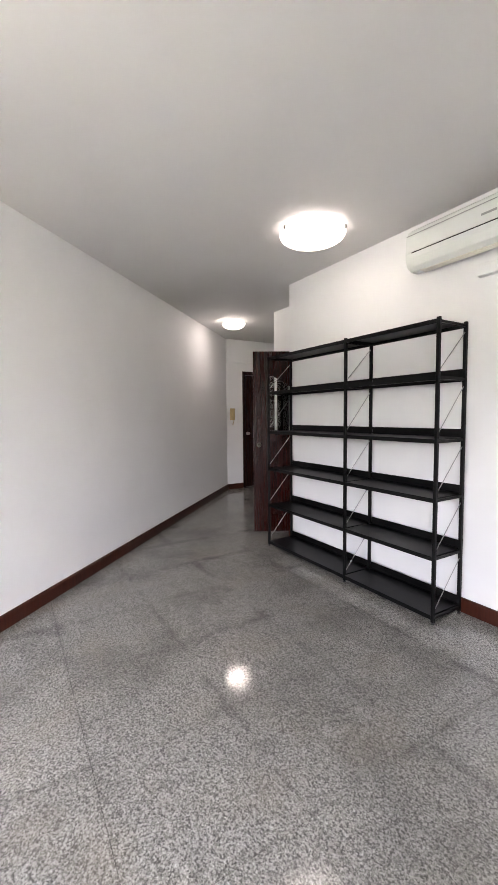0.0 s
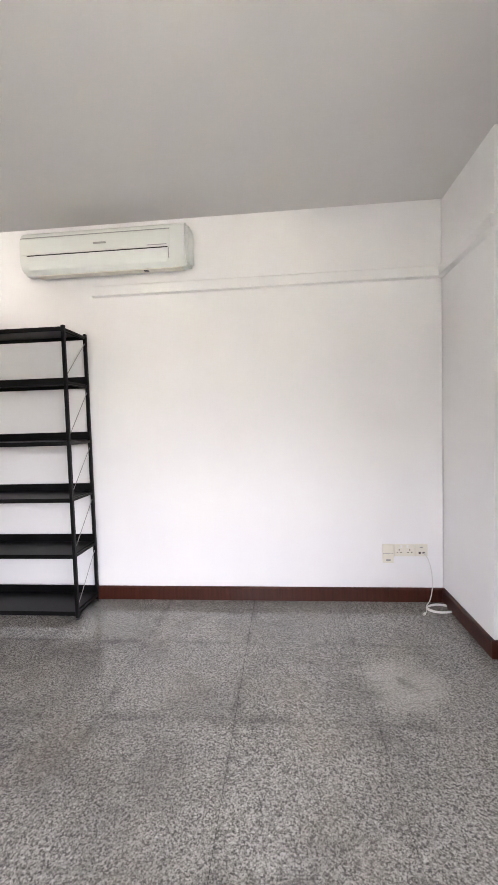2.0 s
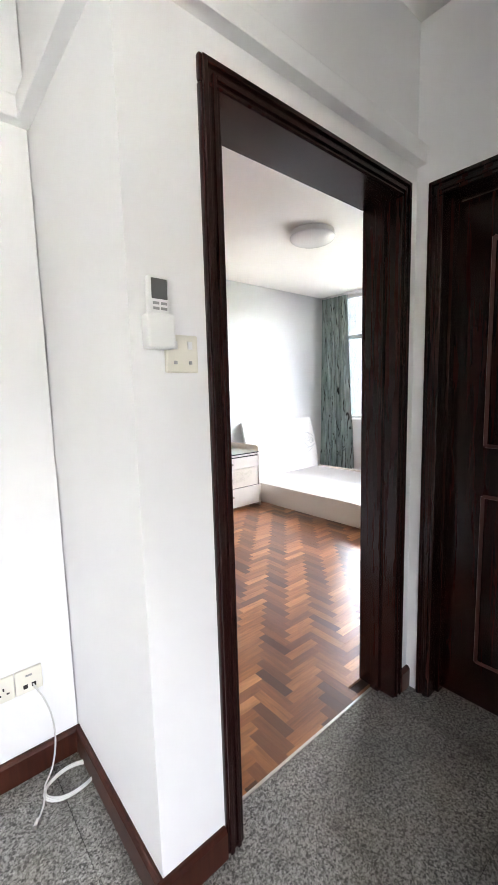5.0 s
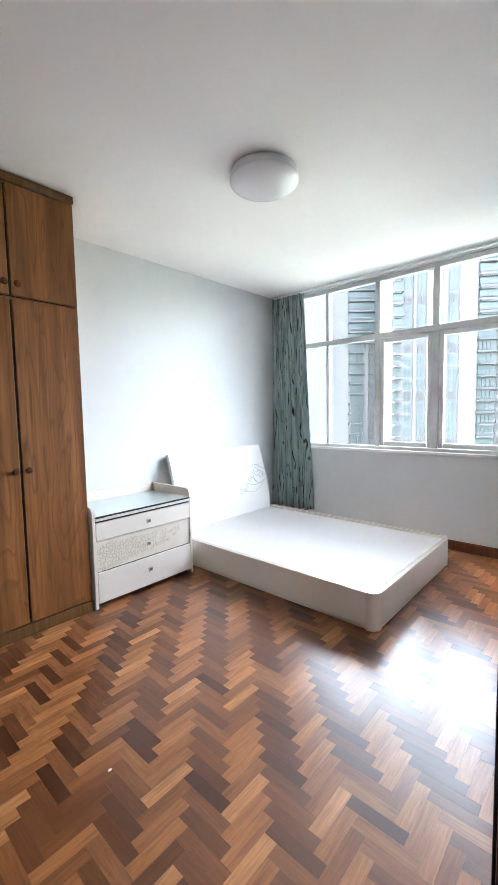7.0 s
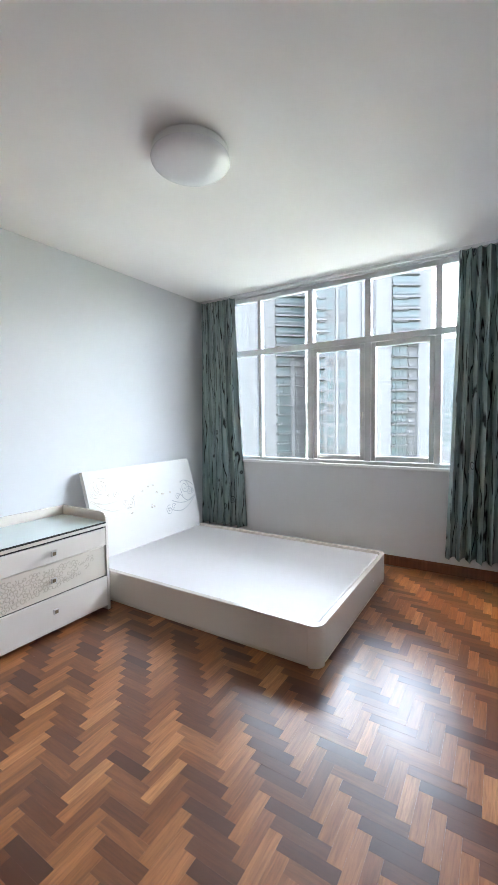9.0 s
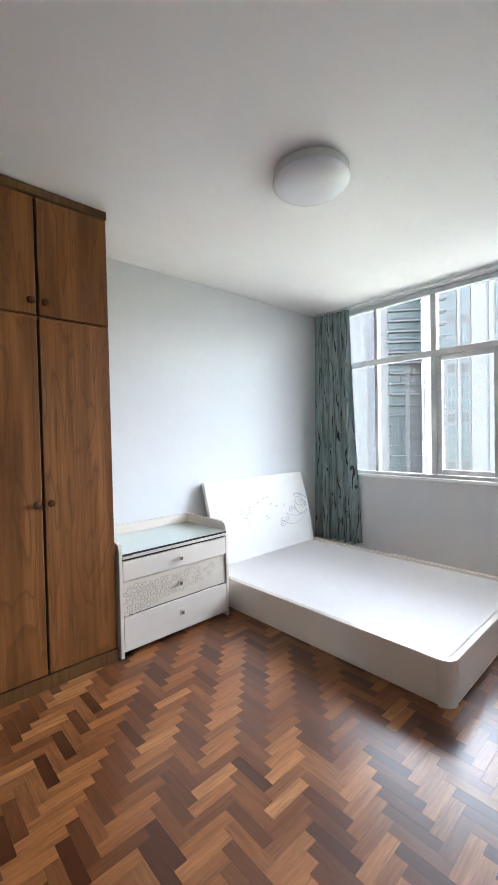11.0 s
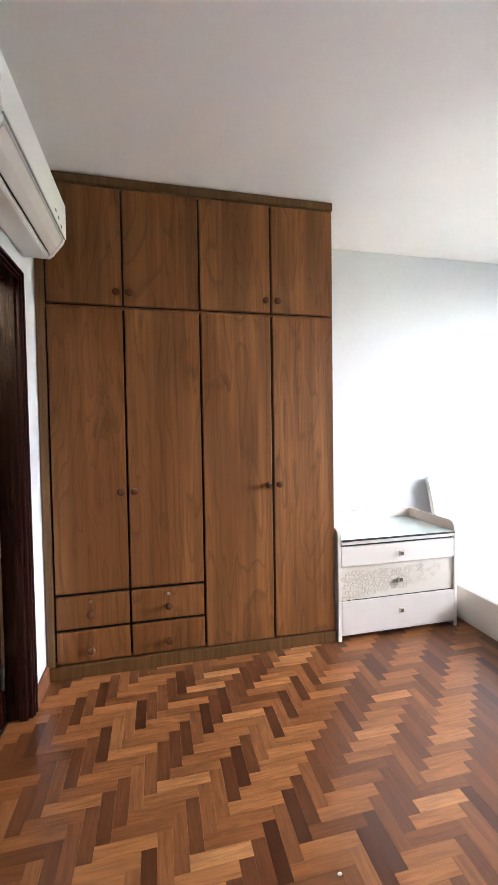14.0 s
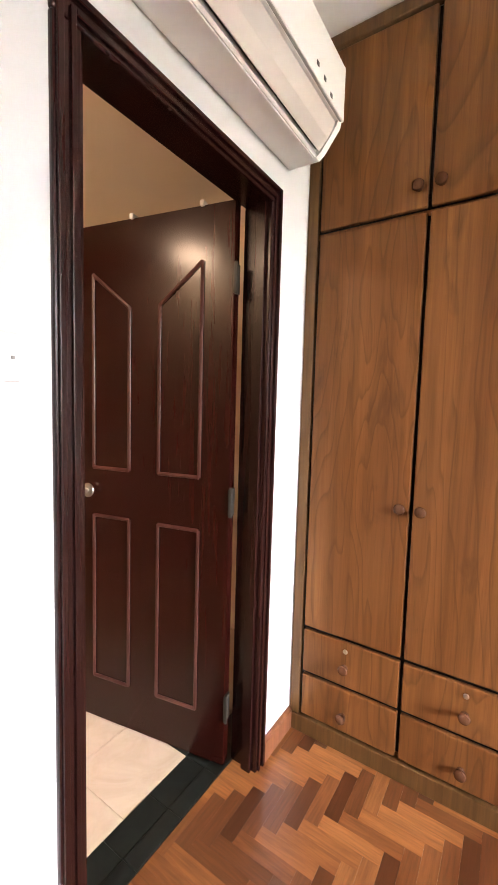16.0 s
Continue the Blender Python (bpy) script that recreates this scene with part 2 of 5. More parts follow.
def curtain_cloth():
    m = mat("curtain_cloth", 0.85)
    n = Nodes(m)
    uv = n.add("ShaderNodeTexCoord").outputs["UV"]
    mp = n.add("ShaderNodeMapping", Vector=uv, Scale=(1, 0.16, 1)).outputs[0]
    wob = n.noise(mp, 9, 2, 0.5)
    x = n.add("ShaderNodeSeparateXYZ", Vector=uv).outputs[0]
    lines = n.math("FRACT", n.math("ADD", n.math("MULTIPLY", x, 24.0), n.math("MULTIPLY", wob, 5.0)))
    line = n.ramp(lines, (0.0, 0.0), (0.33, 0.0), (0.42, 1.0), (0.52, 1.0), (0.61, 0.0))
    gate = n.ramp(n.noise(n.add("ShaderNodeMapping", Vector=uv, Scale=(1, 0.3, 1)).outputs[0], 14, 2), (0.42, 0.0), (0.50, 1.0))
    line = n.math("MULTIPLY", line, gate)
    vo = n.add("ShaderNodeTexVoronoi", Vector=n.add("ShaderNodeMapping", Vector=uv, Scale=(1.35, 0.75, 1)).outputs[0], Scale=5.0)
    d = vo.outputs["Distance"]
    ring = n.math("ADD", n.ramp(d, (0.10, 0.0), (0.125, 1.0), (0.155, 0.0)), n.ramp(d, (0.035, 0.0), (0.055, 1.0), (0.08, 0.0)))
    tone = n.noise(n.add("ShaderNodeMapping", Vector=uv, Scale=(12, 0.9, 1)).outputs[0], 2.5, 4)
    c = n.ramp(tone, (0.35, (0.18, 0.25, 0.25)), (0.7, (0.38, 0.465, 0.46)))
    c = n.mix(line, c, (0.010, 0.016, 0.018))
    c = n.mix(n.math("MULTIPLY", ring, 0.95), c, (0.012, 0.018, 0.02))
    n.color(c)
    n.bump(n.noise(uv, 420, 2), 0.15, 0.0008)
    return m


curtain_fabric = curtain_cloth()


def alu():
    m = mat("window_metal", 0.4, 0.2, (0.6, 0.62, 0.63))
    n = Nodes(m)
    n.color(n.ramp(n.noise(n.coords(), 5, 4), (0.35, (0.54, 0.56, 0.57)), (0.75, (0.68, 0.70, 0.71))))
    return m


window_metal = alu()


def clear_glass():
    m = bpy.data.materials.new("view_dimming_glass")
    m.use_nodes = True
    t = m.node_tree
    t.nodes.remove(t.nodes["Principled BSDF"])
    out = t.nodes["Material Output"]
    tr, gl = t.nodes.new("ShaderNodeBsdfTransparent"), t.nodes.new("ShaderNodeBsdfGlossy")
    # tint added to dim the view out; the panes block no daylight
    tr.inputs[0].default_value = (0.75, 0.775, 0.78, 1)
    gl.inputs["Roughness"].default_value = 0.02
    fr, mx = t.nodes.new("ShaderNodeFresnel"), t.nodes.new("ShaderNodeMixShader")
    fr.inputs[0].default_value = 1.45
    t.links.new(fr.outputs[0], mx.inputs[0])
    t.links.new(tr.outputs[0], mx.inputs[1])
    t.links.new(gl.outputs[0], mx.inputs[2])
    t.links.new(mx.outputs[0], out.inputs[0])
    return m


pane_glass = clear_glass()
table_glass = mat("table_glass", 0.04, 0, (0.55, 0.63, 0.60), 0.7)


def lit(name, c, s):
    m = mat(name, 0.4, 0, (0.85, 0.85, 0.83))
    b = m.node_tree.nodes["Principled BSDF"]
    b.inputs["Emission Color"].default_value = (*c, 1)
    b.inputs["Emission Strength"].default_value = s
    return m


lamp_on = lit("lamp_on", (1.0, 0.965, 0.91), 0.34)
plain_glass = mat("plain_glass", 0.03, 0, (0.9, 0.95, 0.93))
plain_glass.node_tree.nodes["Principled BSDF"].inputs["Transmission Weight"].default_value = 1.0
lamp_on_hall = lit("lamp_on_hall", (1.0, 0.965, 0.91), 1.1)
lamp_rim = lit("lamp_rim", (1.0, 0.965, 0.91), 0.14)
lamp_off = paint("lamp_off", (0.80, 0.81, 0.84), 0.25, 0.02, 0.0)
# facade colours far below real paint, so the bright outdoors comes out dimmer
facade_white_dimmed = paint("facade_white_dimmed", (0.042, 0.043, 0.046), 0.8, 0.10, 0.05)
facade_grey_dimmed = paint("facade_grey_dimmed", (0.031, 0.032, 0.038), 0.8, 0.10, 0.05)
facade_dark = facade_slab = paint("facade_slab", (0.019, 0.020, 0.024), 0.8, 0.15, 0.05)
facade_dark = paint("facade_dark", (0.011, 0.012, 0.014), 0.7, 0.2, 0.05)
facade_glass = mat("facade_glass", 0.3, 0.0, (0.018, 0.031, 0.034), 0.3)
ground_far = paint("ground_far", (0.14, 0.15, 0.12), 0.9, 0.3, 0.0)


# ---- building helpers ----
def box(bm, x0, x1, y0, y1, z0, z1, r=0.0, seg=2):
    c = bmesh.ops.create_cube(bm, size=1.0)["verts"]
    for v in c:
        v.co = Vector(((x0 + x1) / 2 + v.co.x * (x1 - x0), (y0 + y1) / 2 + v.co.y * (y1 - y0), (z0 + z1) / 2 + v.co.z * (z1 - z0)))
    if r > 0:
        edges = list({e for v in c for e in v.link_edges})
        bmesh.ops.bevel(bm, geom=edges, offset=r, segments=seg, profile=0.5, affect="EDGES")
    return bm


def bbox(*a, **k):
    return box(bmesh.new(), *a, **k)


def lathe(bm, prof, n=32, at=(0, 0, 0), axis="z"):
    """Turns the profile of (radius, height) round an axis through at."""
    rings = []
    for r, h in prof:
        ring = []
        for i in range(n if r > 1e-6 else 1):
            a = 2 * math.pi * i / n
            p = (r * math.cos(a), r * math.sin(a), h)
            if axis == "y":
                p = (p[0], p[2], -p[1])
            elif axis == "x":
                p = (p[2], p[0], p[1])
            ring.append(bm.verts.new(Vector(p) + Vector(at)))
        rings.append(ring)
    for a, b in zip(rings, rings[1:]):
        for i in range(n):
            f = [a[i % len(a)], a[(i + 1) % len(a)], b[(i + 1) % len(b)], b[i % len(b)]]
            f = list(dict.fromkeys(f))
            if len(f) > 2:
                bm.faces.new(f)
    bmesh.ops.recalc_face_normals(bm, faces=bm.faces)
    return bm


def tube(bm, pts, r=0.003, n=8, flat=1.0, up=Vector((0, 0, 1))):
    """A closed tube along points; flat squashes it along up."""
    rings = []
    pts = [Vector(p) for p in pts]
    for i, p in enumerate(pts):
        d = (pts[min(i + 1, len(pts) - 1)] - pts[max(i - 1, 0)]).normalized()
        s = d.cross(up)
        s = s.normalized() if s.length > 1e-5 else Vector((1, 0, 0))
        u = s.cross(d)
        rings.append([bm.verts.new(p + s * r * math.cos(2 * math.pi * k / n) + u * r * flat * math.sin(2 * math.pi * k / n)) for k in range(n)])
    for a, b in zip(rings, rings[1:]):
        for k in range(n):
            bm.faces.new((a[k], a[(k + 1) % n], b[(k + 1) % n], b[k]))
    bm.faces.new(rings[0][::-1])
    bm.faces.new(rings[-1])
    return bm


def prism(bm, outline, axis, a, b):
    """Pushes an outline of 2D points through from a to b along an axis; 2D is the other two axes in order."""
    def p3(p, h):
        return Vector({"x": (h, p[0], p[1]), "y": (p[0], h, p[1]), "z": (p[0], p[1], h)}[axis])
    lo, hi = [bm.verts.new(p3(p, a)) for p in outline], [bm.verts.new(p3(p, b)) for p in outline]
    fs = [bm.faces.new(lo[::-1]), bm.faces.new(hi)]
    for i in range(len(lo)):
        j = (i + 1) % len(lo)
        fs.append(bm.faces.new((lo[i], lo[j], hi[j], hi[i])))
    bmesh.ops.recalc_face_normals(bm, faces=fs)
    return bm


def finish(name, bm, material, smooth=False):
    me = bpy.data.meshes.new(name)
    bm.to_mesh(me)
    bm.free()
    me.materials.append(material)
    if smooth:
        me.shade_smooth()
        me.set_sharp_from_angle(angle=radians(35))
    return me


def part(name, bm, material, parent, label="", smooth=False, at=None):
    ob = new(name, finish(name, bm, material, smooth))
    ob.parent = parent
    if at is not None:
        ob.location = at
    return tagged(ob, label)


def thing(name, at, label, category, group="", kind="", turn=0):
    ob = new(name)
    ob.empty_display_size = 0.1
    ob.matrix_basis = pose(*at, 0, 0, turn)
    return tagged(ob, label, category, group, kind)


def structure(name, bm, material, label="", smooth=False):
    return tagged(new(name, finish(name, bm, material, smooth)), label, "", "", "structure")


def wall(name, axis, c0, c1, a0, a1, z0=0.0, z1=2.68, openings=(), material=None, label=""):
    """A wall of thickness c0 to c1 that runs along axis from a0 to a1, with openings (a, b, low, high)."""
    bm = bmesh.new()

    def piece(a, b, lo, hi):
        if b - a > 1e-4 and hi - lo > 1e-4:
            box(bm, *((a, b, c0, c1) if axis == "x" else (c0, c1, a, b)), lo, hi)
    at = a0
    for a, b, lo, hi in sorted(openings):
        piece(at, a, z0, z1)
        piece(a, b, z0, lo)
        piece(a, b, hi, z1)
        at = b
    piece(at, a1, z0, z1)
    return structure(name, bm, material or wall_paint, label)

# ---- the large structure ----
H, HB = 2.68, 2.735
NW, SW, WW, EW = 2.63, -0.50, 0.177, 4.66
S2 = math.sqrt(0.5)

# living room and passage
wall("wall_north_living", "x", 0.0, 0.12, -4.37, -0.005, label="white painted plaster wall behind the black shelf")
wall("wall_return", "y", 0.0, WW, -0.66, 0.12, z1=HB, label="short white painted return wall beside the bedroom door")
wall("wall_bedroom_door", "x", -0.66, -0.51, WW, 1.22, z1=HB, openings=[(0.239, 1.114, 0.0, 2.06)], label="white painted wall with the bedroom doorway")
wall("wall_passage_end", "y", 1.22, 1.36, -1.80, -0.51, z1=HB, openings=[(-1.60, -0.75, 0.0, 2.06)], label="white painted end wall of the passage")
wall("wall_passage_south", "x", -1.80, -1.68, 0.0, 1.22, label="white painted wall along the passage")
# openings in the east and west walls are unseen additions that let in light
wall("wall_east_living", "y", 0.0, 0.12, -5.0, -1.80, openings=[(-4.7, -3.2, 0.3, 2.2)], label="white painted wall at the corner of the passage")
wall("wall_south_living", "x", -5.12, -5.0, -3.32, 0.12, openings=[(-2.05, -1.25, 1.075, 1.925)], label="white painted wall with the living room window")
wall("wall_west_living", "y", -3.32, -3.2, -5.0, -3.3, openings=[(-4.5, -3.8, 0.6, 1.9)], label="white painted wall closing the living room")
bm = bmesh.new()
prism(bm, [(-3.2, -3.3), (-7.30, 0.80), (-7.39, 0.715), (-3.29, -3.385)], "z", 0.0, H)
structure("wall_slanted", bm, wall_paint, "long white painted plaster wall running at a slant")
wall("wall_entrance", "y", -7.42, -7.30, 0.70, 3.1, openings=[(1.17, 2.05, 0.0, 2.09)], label="white painted wall with the dark entrance door")
wall("wall_recess", "x", 0.50, 0.62, -5.37, -4.37, openings=[(-5.25, -4.47, 0.0, 2.06)], label="white painted wall with an inner doorway")
wall("wall_recess_side", "y", -4.37, -4.25, 0.12, 0.62, label="white painted side of the recess")
wall("wall_hall_side", "y", -5.37, -5.25, 0.62, 3.1, label="white painted wall of the entrance hall")
wall("wall_hall_end", "x", 3.1, 3.2, -7.72, -5.25, label="white painted wall closing the entrance hall")
wall("wall_stair_landing", "y", -7.72, -7.60, 0.60, 3.1, label="plain wall beyond the entrance door")
wall("wall_landing_side", "x", 0.60, 0.70, -7.72, -7.39, label="plain wall beyond the entrance door")
# a small room behind the recess door
wall("wall_store_north", "x", 2.0, 2.1, -5.25, -3.2, label="plain white wall of the store room")
wall("wall_store_east", "y", -3.3, -3.2, 0.12, 2.0, label="plain white wall of the store room")
# room behind the passage's end door
wall("wall_end_room", "y", 2.4, 2.5, -1.8, -0.50, label="plain white wall of the room beyond the passage")
wall("wall_end_room_side", "x", -1.90, -1.80, 1.36, 2.5, label="plain white wall of the room beyond the passage")

# bedroom
wall("wall_south_bedroom", "x", -0.62, -0.50, 1.36, 4.78, z1=HB, material=bedroom_paint, label="pale bluish-white painted bedroom wall beside the door")
wall("wall_north_bedroom", "x", NW, NW + 0.12, 0.0, 4.78, z1=HB, material=bedroom_paint, label="pale bluish-white painted bedroom wall behind the bed")
wall("wall_west_bedroom", "y", 0.087, WW, 0.12, NW, z1=HB, openings=[(1.018, 1.762, 0.0, 2.067)], material=bedroom_paint, label="pale bluish-white painted bedroom wall with the bathroom doorway")
WIN = (-0.40, 2.40, 0.915, 2.70)
wall("wall_east_bedroom", "y", EW, 4.82, SW, NW, z1=HB, openings=[WIN], material=bedroom_paint, label="pale bluish-white painted bedroom wall below the wide window")

# bathroom
wall("wall_bath_south", "x", 0.125, 0.24, -2.2, 0.086, z1=2.5, material=bath_paint, label="warm beige tiled bathroom wall")
wall("wall_bath_west", "y", -2.3, -2.2, 0.24, 2.6, z1=2.5, material=bath_paint, label="warm beige tiled bathroom wall")
wall("wall_bath_north", "x", 2.5, 2.6, -2.2, 0.086, z1=2.5, material=bath_paint, label="warm beige tiled bathroom wall")
structure("ceiling_bath", bbox(-2.2, 0.085, 0.24, 2.5, 2.4, 2.45), bath_paint, "beige bathroom ceiling lit by a warm lamp")

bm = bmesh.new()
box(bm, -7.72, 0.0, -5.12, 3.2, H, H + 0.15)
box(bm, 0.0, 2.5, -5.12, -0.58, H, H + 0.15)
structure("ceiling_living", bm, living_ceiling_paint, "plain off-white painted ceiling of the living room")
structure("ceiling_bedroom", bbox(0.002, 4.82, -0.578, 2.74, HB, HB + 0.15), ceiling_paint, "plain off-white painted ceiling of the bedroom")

structure("floor", bbox(-7.72, 2.5, -5.12, 3.2, -0.2, -0.022), grout, "screed below the floor finishes")
structure("floor_bedroom_bed", bbox(WW - 0.09, 4.80, -0.57, NW, -0.021, -0.012), parquet_bed, "dark bed of the parquet floor")


def baseboard(name, runs, h, d, material, label):
    """runs: (x0, y0, x1, y1) with the room on the left of the run."""
    bm = bmesh.new()
    for x0, y0, x1, y1 in runs:
        a, b = Vector((x0, y0)), Vector((x1, y1))
        u = (b - a).normalized()
        nrm = Vector((-u.y, u.x))
        prof = [(0, 0), (d, 0), (d, h - 0.012), (d - 0.006, h - 0.003), (d * 0.4, h), (0, h)]
        rings = [[bm.verts.new((*(p + nrm * o), z)) for o, z in prof] for p in (a, b)]
        for i in range(len(prof)):
            j = (i + 1) % len(prof)
            bm.faces.new((rings[0][i], rings[0][j], rings[1][j], rings[1][i]))
        bm.faces.new(rings[0])
        bm.faces.new(rings[1][::-1])
    bmesh.ops.recalc_face_normals(bm, faces=bm.faces)
    return structure(name, bm, material, label)


# each run starts and ends where its wall does; the room lies on its left
baseboard("baseboard_living", [(0.0, 0.0, -4.37, 0.0), (0.0, -0.66, 0.0, 0.0), (0.195, -0.66, -0.018, -0.66),
                               (1.22, -0.66, 1.157, -0.66), (-0.018, -1.68, 1.22, -1.68), (0.0, -5.0, 0.0, -1.662),
                               (-7.30, 0.80, -3.2, -3.3), (-3.2, -3.3, -3.2, -5.0), (-7.30, 1.12, -7.30, 0.80)],
          0.095, 0.018, skirting_wood, "dark reddish-brown wooden skirting board")
baseboard("baseboard_bedroom", [(WW, 0.977, WW, SW), (WW, 2.025, WW, 1.805),
                                (EW, SW, EW, NW), (1.165, SW, EW, SW)],
          0.09, 0.016, bed_skirting_wood, "reddish wooden skirting board of the bedroom")


def rail_moulding(name, runs):
    bm = bmesh.new()
    for x0, y0, x1, y1 in runs:
        a, b = Vector((x0, y0)), Vector((x1, y1))
        u = (b - a).normalized()
        nrm = Vector((-u.y, u.x))
        prof = [(0, 2.174), (0.036, 2.178), (0.038, 2.182), (0.038, 2.240), (0.034, 2.246), (0, 2.252)]
        rings = [[bm.verts.new((*(p + nrm * o), z)) for o, z in prof] for p in (a, b)]
        for i in range(len(prof)):
            j = (i + 1) % len(prof)
            bm.faces.new((rings[0][i], rings[0][j], rings[1][j], rings[1][i]))
        bm.faces.new(rings[0])
        bm.faces.new(rings[1][::-1])
    bmesh.ops.recalc_face_normals(bm, faces=bm.faces)
    return structure(name, bm, wall_paint, "white painted ledge moulding high on the wall")


rail_moulding("trim_ledge", [(0.0, 0.0, -2.385, 0.0), (0.0, -0.66, 0.0, 0.0), (1.22, -0.66, -0.0385, -0.66)])
structure("trim_beam_entrance", bbox(-7.3, -7.27, 0.80, 3.1, 2.28, H), wall_paint, "white beam above the entrance door")


def door_frame(name, axis, face0, face1, a0, a1, top, wide=0.06, lip=0.012, material=None, label="", stop=None):
    """A frame round an opening from a0 to a1 in a wall with faces at face0 and face1."""
    t = thing(name, (0, 0, 0), label or "dark brown lacquered wooden door frame in a white wall", "door frame", kind="structure")
    m = material or dark_frame_wood

    def bar(nm, a, b, lo, hi):
        bm = bmesh.new()
        for c0, c1 in ((face0 - lip, face1 + lip),):
            box(bm, *((a, b, c0, c1) if axis == "x" else (c0, c1, a, b)), lo, hi, r=0.005)
        part(nm, bm, m, t)
    bar("jamb", a0 - wide + 0.02, a0 + 0.02, 0.001, top - 0.02)
    bar("jamb", a1 - 0.02, a1 + wide - 0.02, 0.001, top - 0.02)
    bar("head", a0 - wide + 0.02, a1 + wide - 0.02, top - 0.02, top + wide - 0.02)
    # stepped architrave beads and the stop
    for f, sgn in ((face0, -1), (face1, 1)):
        for k, (off, w, pr) in enumerate(((0.006, 0.014, 0.008), (0.034, 0.012, 0.006))):
            c0, c1 = sorted((f + sgn * lip, f + sgn * (lip + pr)))
            bm = bmesh.new()
            for a, b in ((a0 + 0.02 - wide + off, a0 + 0.02 - wide + off + w), (a1 - 0.02 + wide - off - w, a1 - 0.02 + wide - off)):
                box(bm, *((a, b, c0, c1) if axis == "x" else (c0, c1, a, b)), 0.002, top + wide - 0.02 - off, r=0.002)
            a, b = a0 + 0.02 - wide + off + w, a1 - 0.02 + wide - off - w
            box(bm, *((a, b, c0, c1) if axis == "x" else (c0, c1, a, b)), top + wide - 0.02 - off - w, top + wide - 0.02 - off, r=0.002)
            part("architrave_bead", bm, m, t)
    mid = stop or (face0 + face1) / 2
    bm = bmesh.new()
    for a, b in ((a0 + 0.02, a0 + 0.034), (a1 - 0.034, a1 - 0.02)):
        box(bm, *((a, b, mid - 0.02, mid + 0.02) if axis == "x" else (mid - 0.02, mid + 0.02, a, b)), 0.002, top - 0.02, r=0.002)
    part("door_stop", bm, m, t)
    return t


door_frame("door_frame_bedroom", "x", -0.66, -0.51, 0.239, 1.114, 2.06)
door_frame("door_frame_passage", "y", 1.22, 1.36, -1.60, -0.75, 2.06)
door_frame("door_frame_bathroom", "y", 0.087, WW, 1.018, 1.762, 2.067, stop=0.150)
door_frame("door_frame_recess", "x", 0.50, 0.62, -5.25, -4.47, 2.06)
door_frame("door_frame_entrance", "y", -7.42, -7.30, 1.17, 2.05, 2.09)


# ---- doors ----
def panel_door(name, at, turn, w, h, label, material, mould, arched=True, knob_side=1):
    """A leaf of width w along +x from its hinge, with four moulded panels on both faces."""
    t = thing(name, at, label, "door", turn=turn, kind="structure")
    th = 0.04
    leaf = part("leaf", bbox(0.0, w, -th / 2, th / 2, 0.008, h, r=0.003), material, t)
    s = w / 0.72
    for sgn in (-1, 1):
        for x0, x1, z0, z1, sl in ((0.125 * s, 0.305 * s, 1.10, 1.87, -1), (0.445 * s, 0.625 * s, 1.10, 1.87, 1),
                                   (0.125 * s, 0.305 * s, 0.20, 0.90, 0), (0.445 * s, 0.625 * s, 0.20, 0.90, 0)):
            y = sgn * (th / 2 + 0.003)
            zl, zr = z1, z1
            if sl > 0:
                zl = z1 - 0.14
            elif sl < 0:
                zr = z1 - 0.14
            bm = bmesh.new()
            cor = [(x0, z0), (x1, z0), (x1, zr), (x0, zl)]
            for i in range(4):
                (xa, za), (xb, zb) = cor[i], cor[(i + 1) % 4]
                tube(bm, [(xa, y, za), (xb, y, zb)], 0.0075, 8, 0.7, Vector((0, 1, 0)))
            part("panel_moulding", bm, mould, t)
    for sgn in (-1, 1):
        bm = bmesh.new()
        lathe(bm, [(0.0, 0.062), (0.018, 0.06), (0.026, 0.048), (0.024, 0.034), (0.010, 0.026), (0.010, 0.008), (0.028, 0.006), (0.030, 0.0)], 20)
        k = part("knob", bm, steel, t, "brushed steel door knob", True)
        k.matrix_basis = pose(w - 0.06, sgn * th / 2, 1.0, -90 * sgn, 0, 0)
    for z in (0.24, 1.02, 1.80):
        h = part("hinge", bbox(-0.010, 0.0, -0.006, 0.030, z - 0.05, z + 0.05, r=0.002), bronze, t, "dark bronze butt hinge")
        part("hinge_pin", lathe(bmesh.new(), [(0, -0.054), (0.006, -0.054), (0.006, 0.054), (0, 0.054)], 12, (-0.008, 0.024 if turn == 191.5 else -0.024, z)), bronze, h, "", True)
    return t


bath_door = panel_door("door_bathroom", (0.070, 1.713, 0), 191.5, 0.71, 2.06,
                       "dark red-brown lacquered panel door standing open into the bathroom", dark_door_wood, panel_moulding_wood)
for x in (0.12, 0.42):
    part("hook", bbox(x, x + 0.016, -0.03, 0.03, 2.055, 2.075, r=0.003), white_plastic, bath_door, "small white over-door hook")
panel_door("door_passage", (1.33, -0.775, 0), 270, 0.80, 2.03, "dark brown panel door at the end of the passage", dark_door_wood, panel_moulding_wood)
panel_door("door_entrance", (-7.36, 2.025, 0), 270, 0.83, 2.06, "very dark closed wooden entrance door", dark_frame_wood, dark_frame_wood)


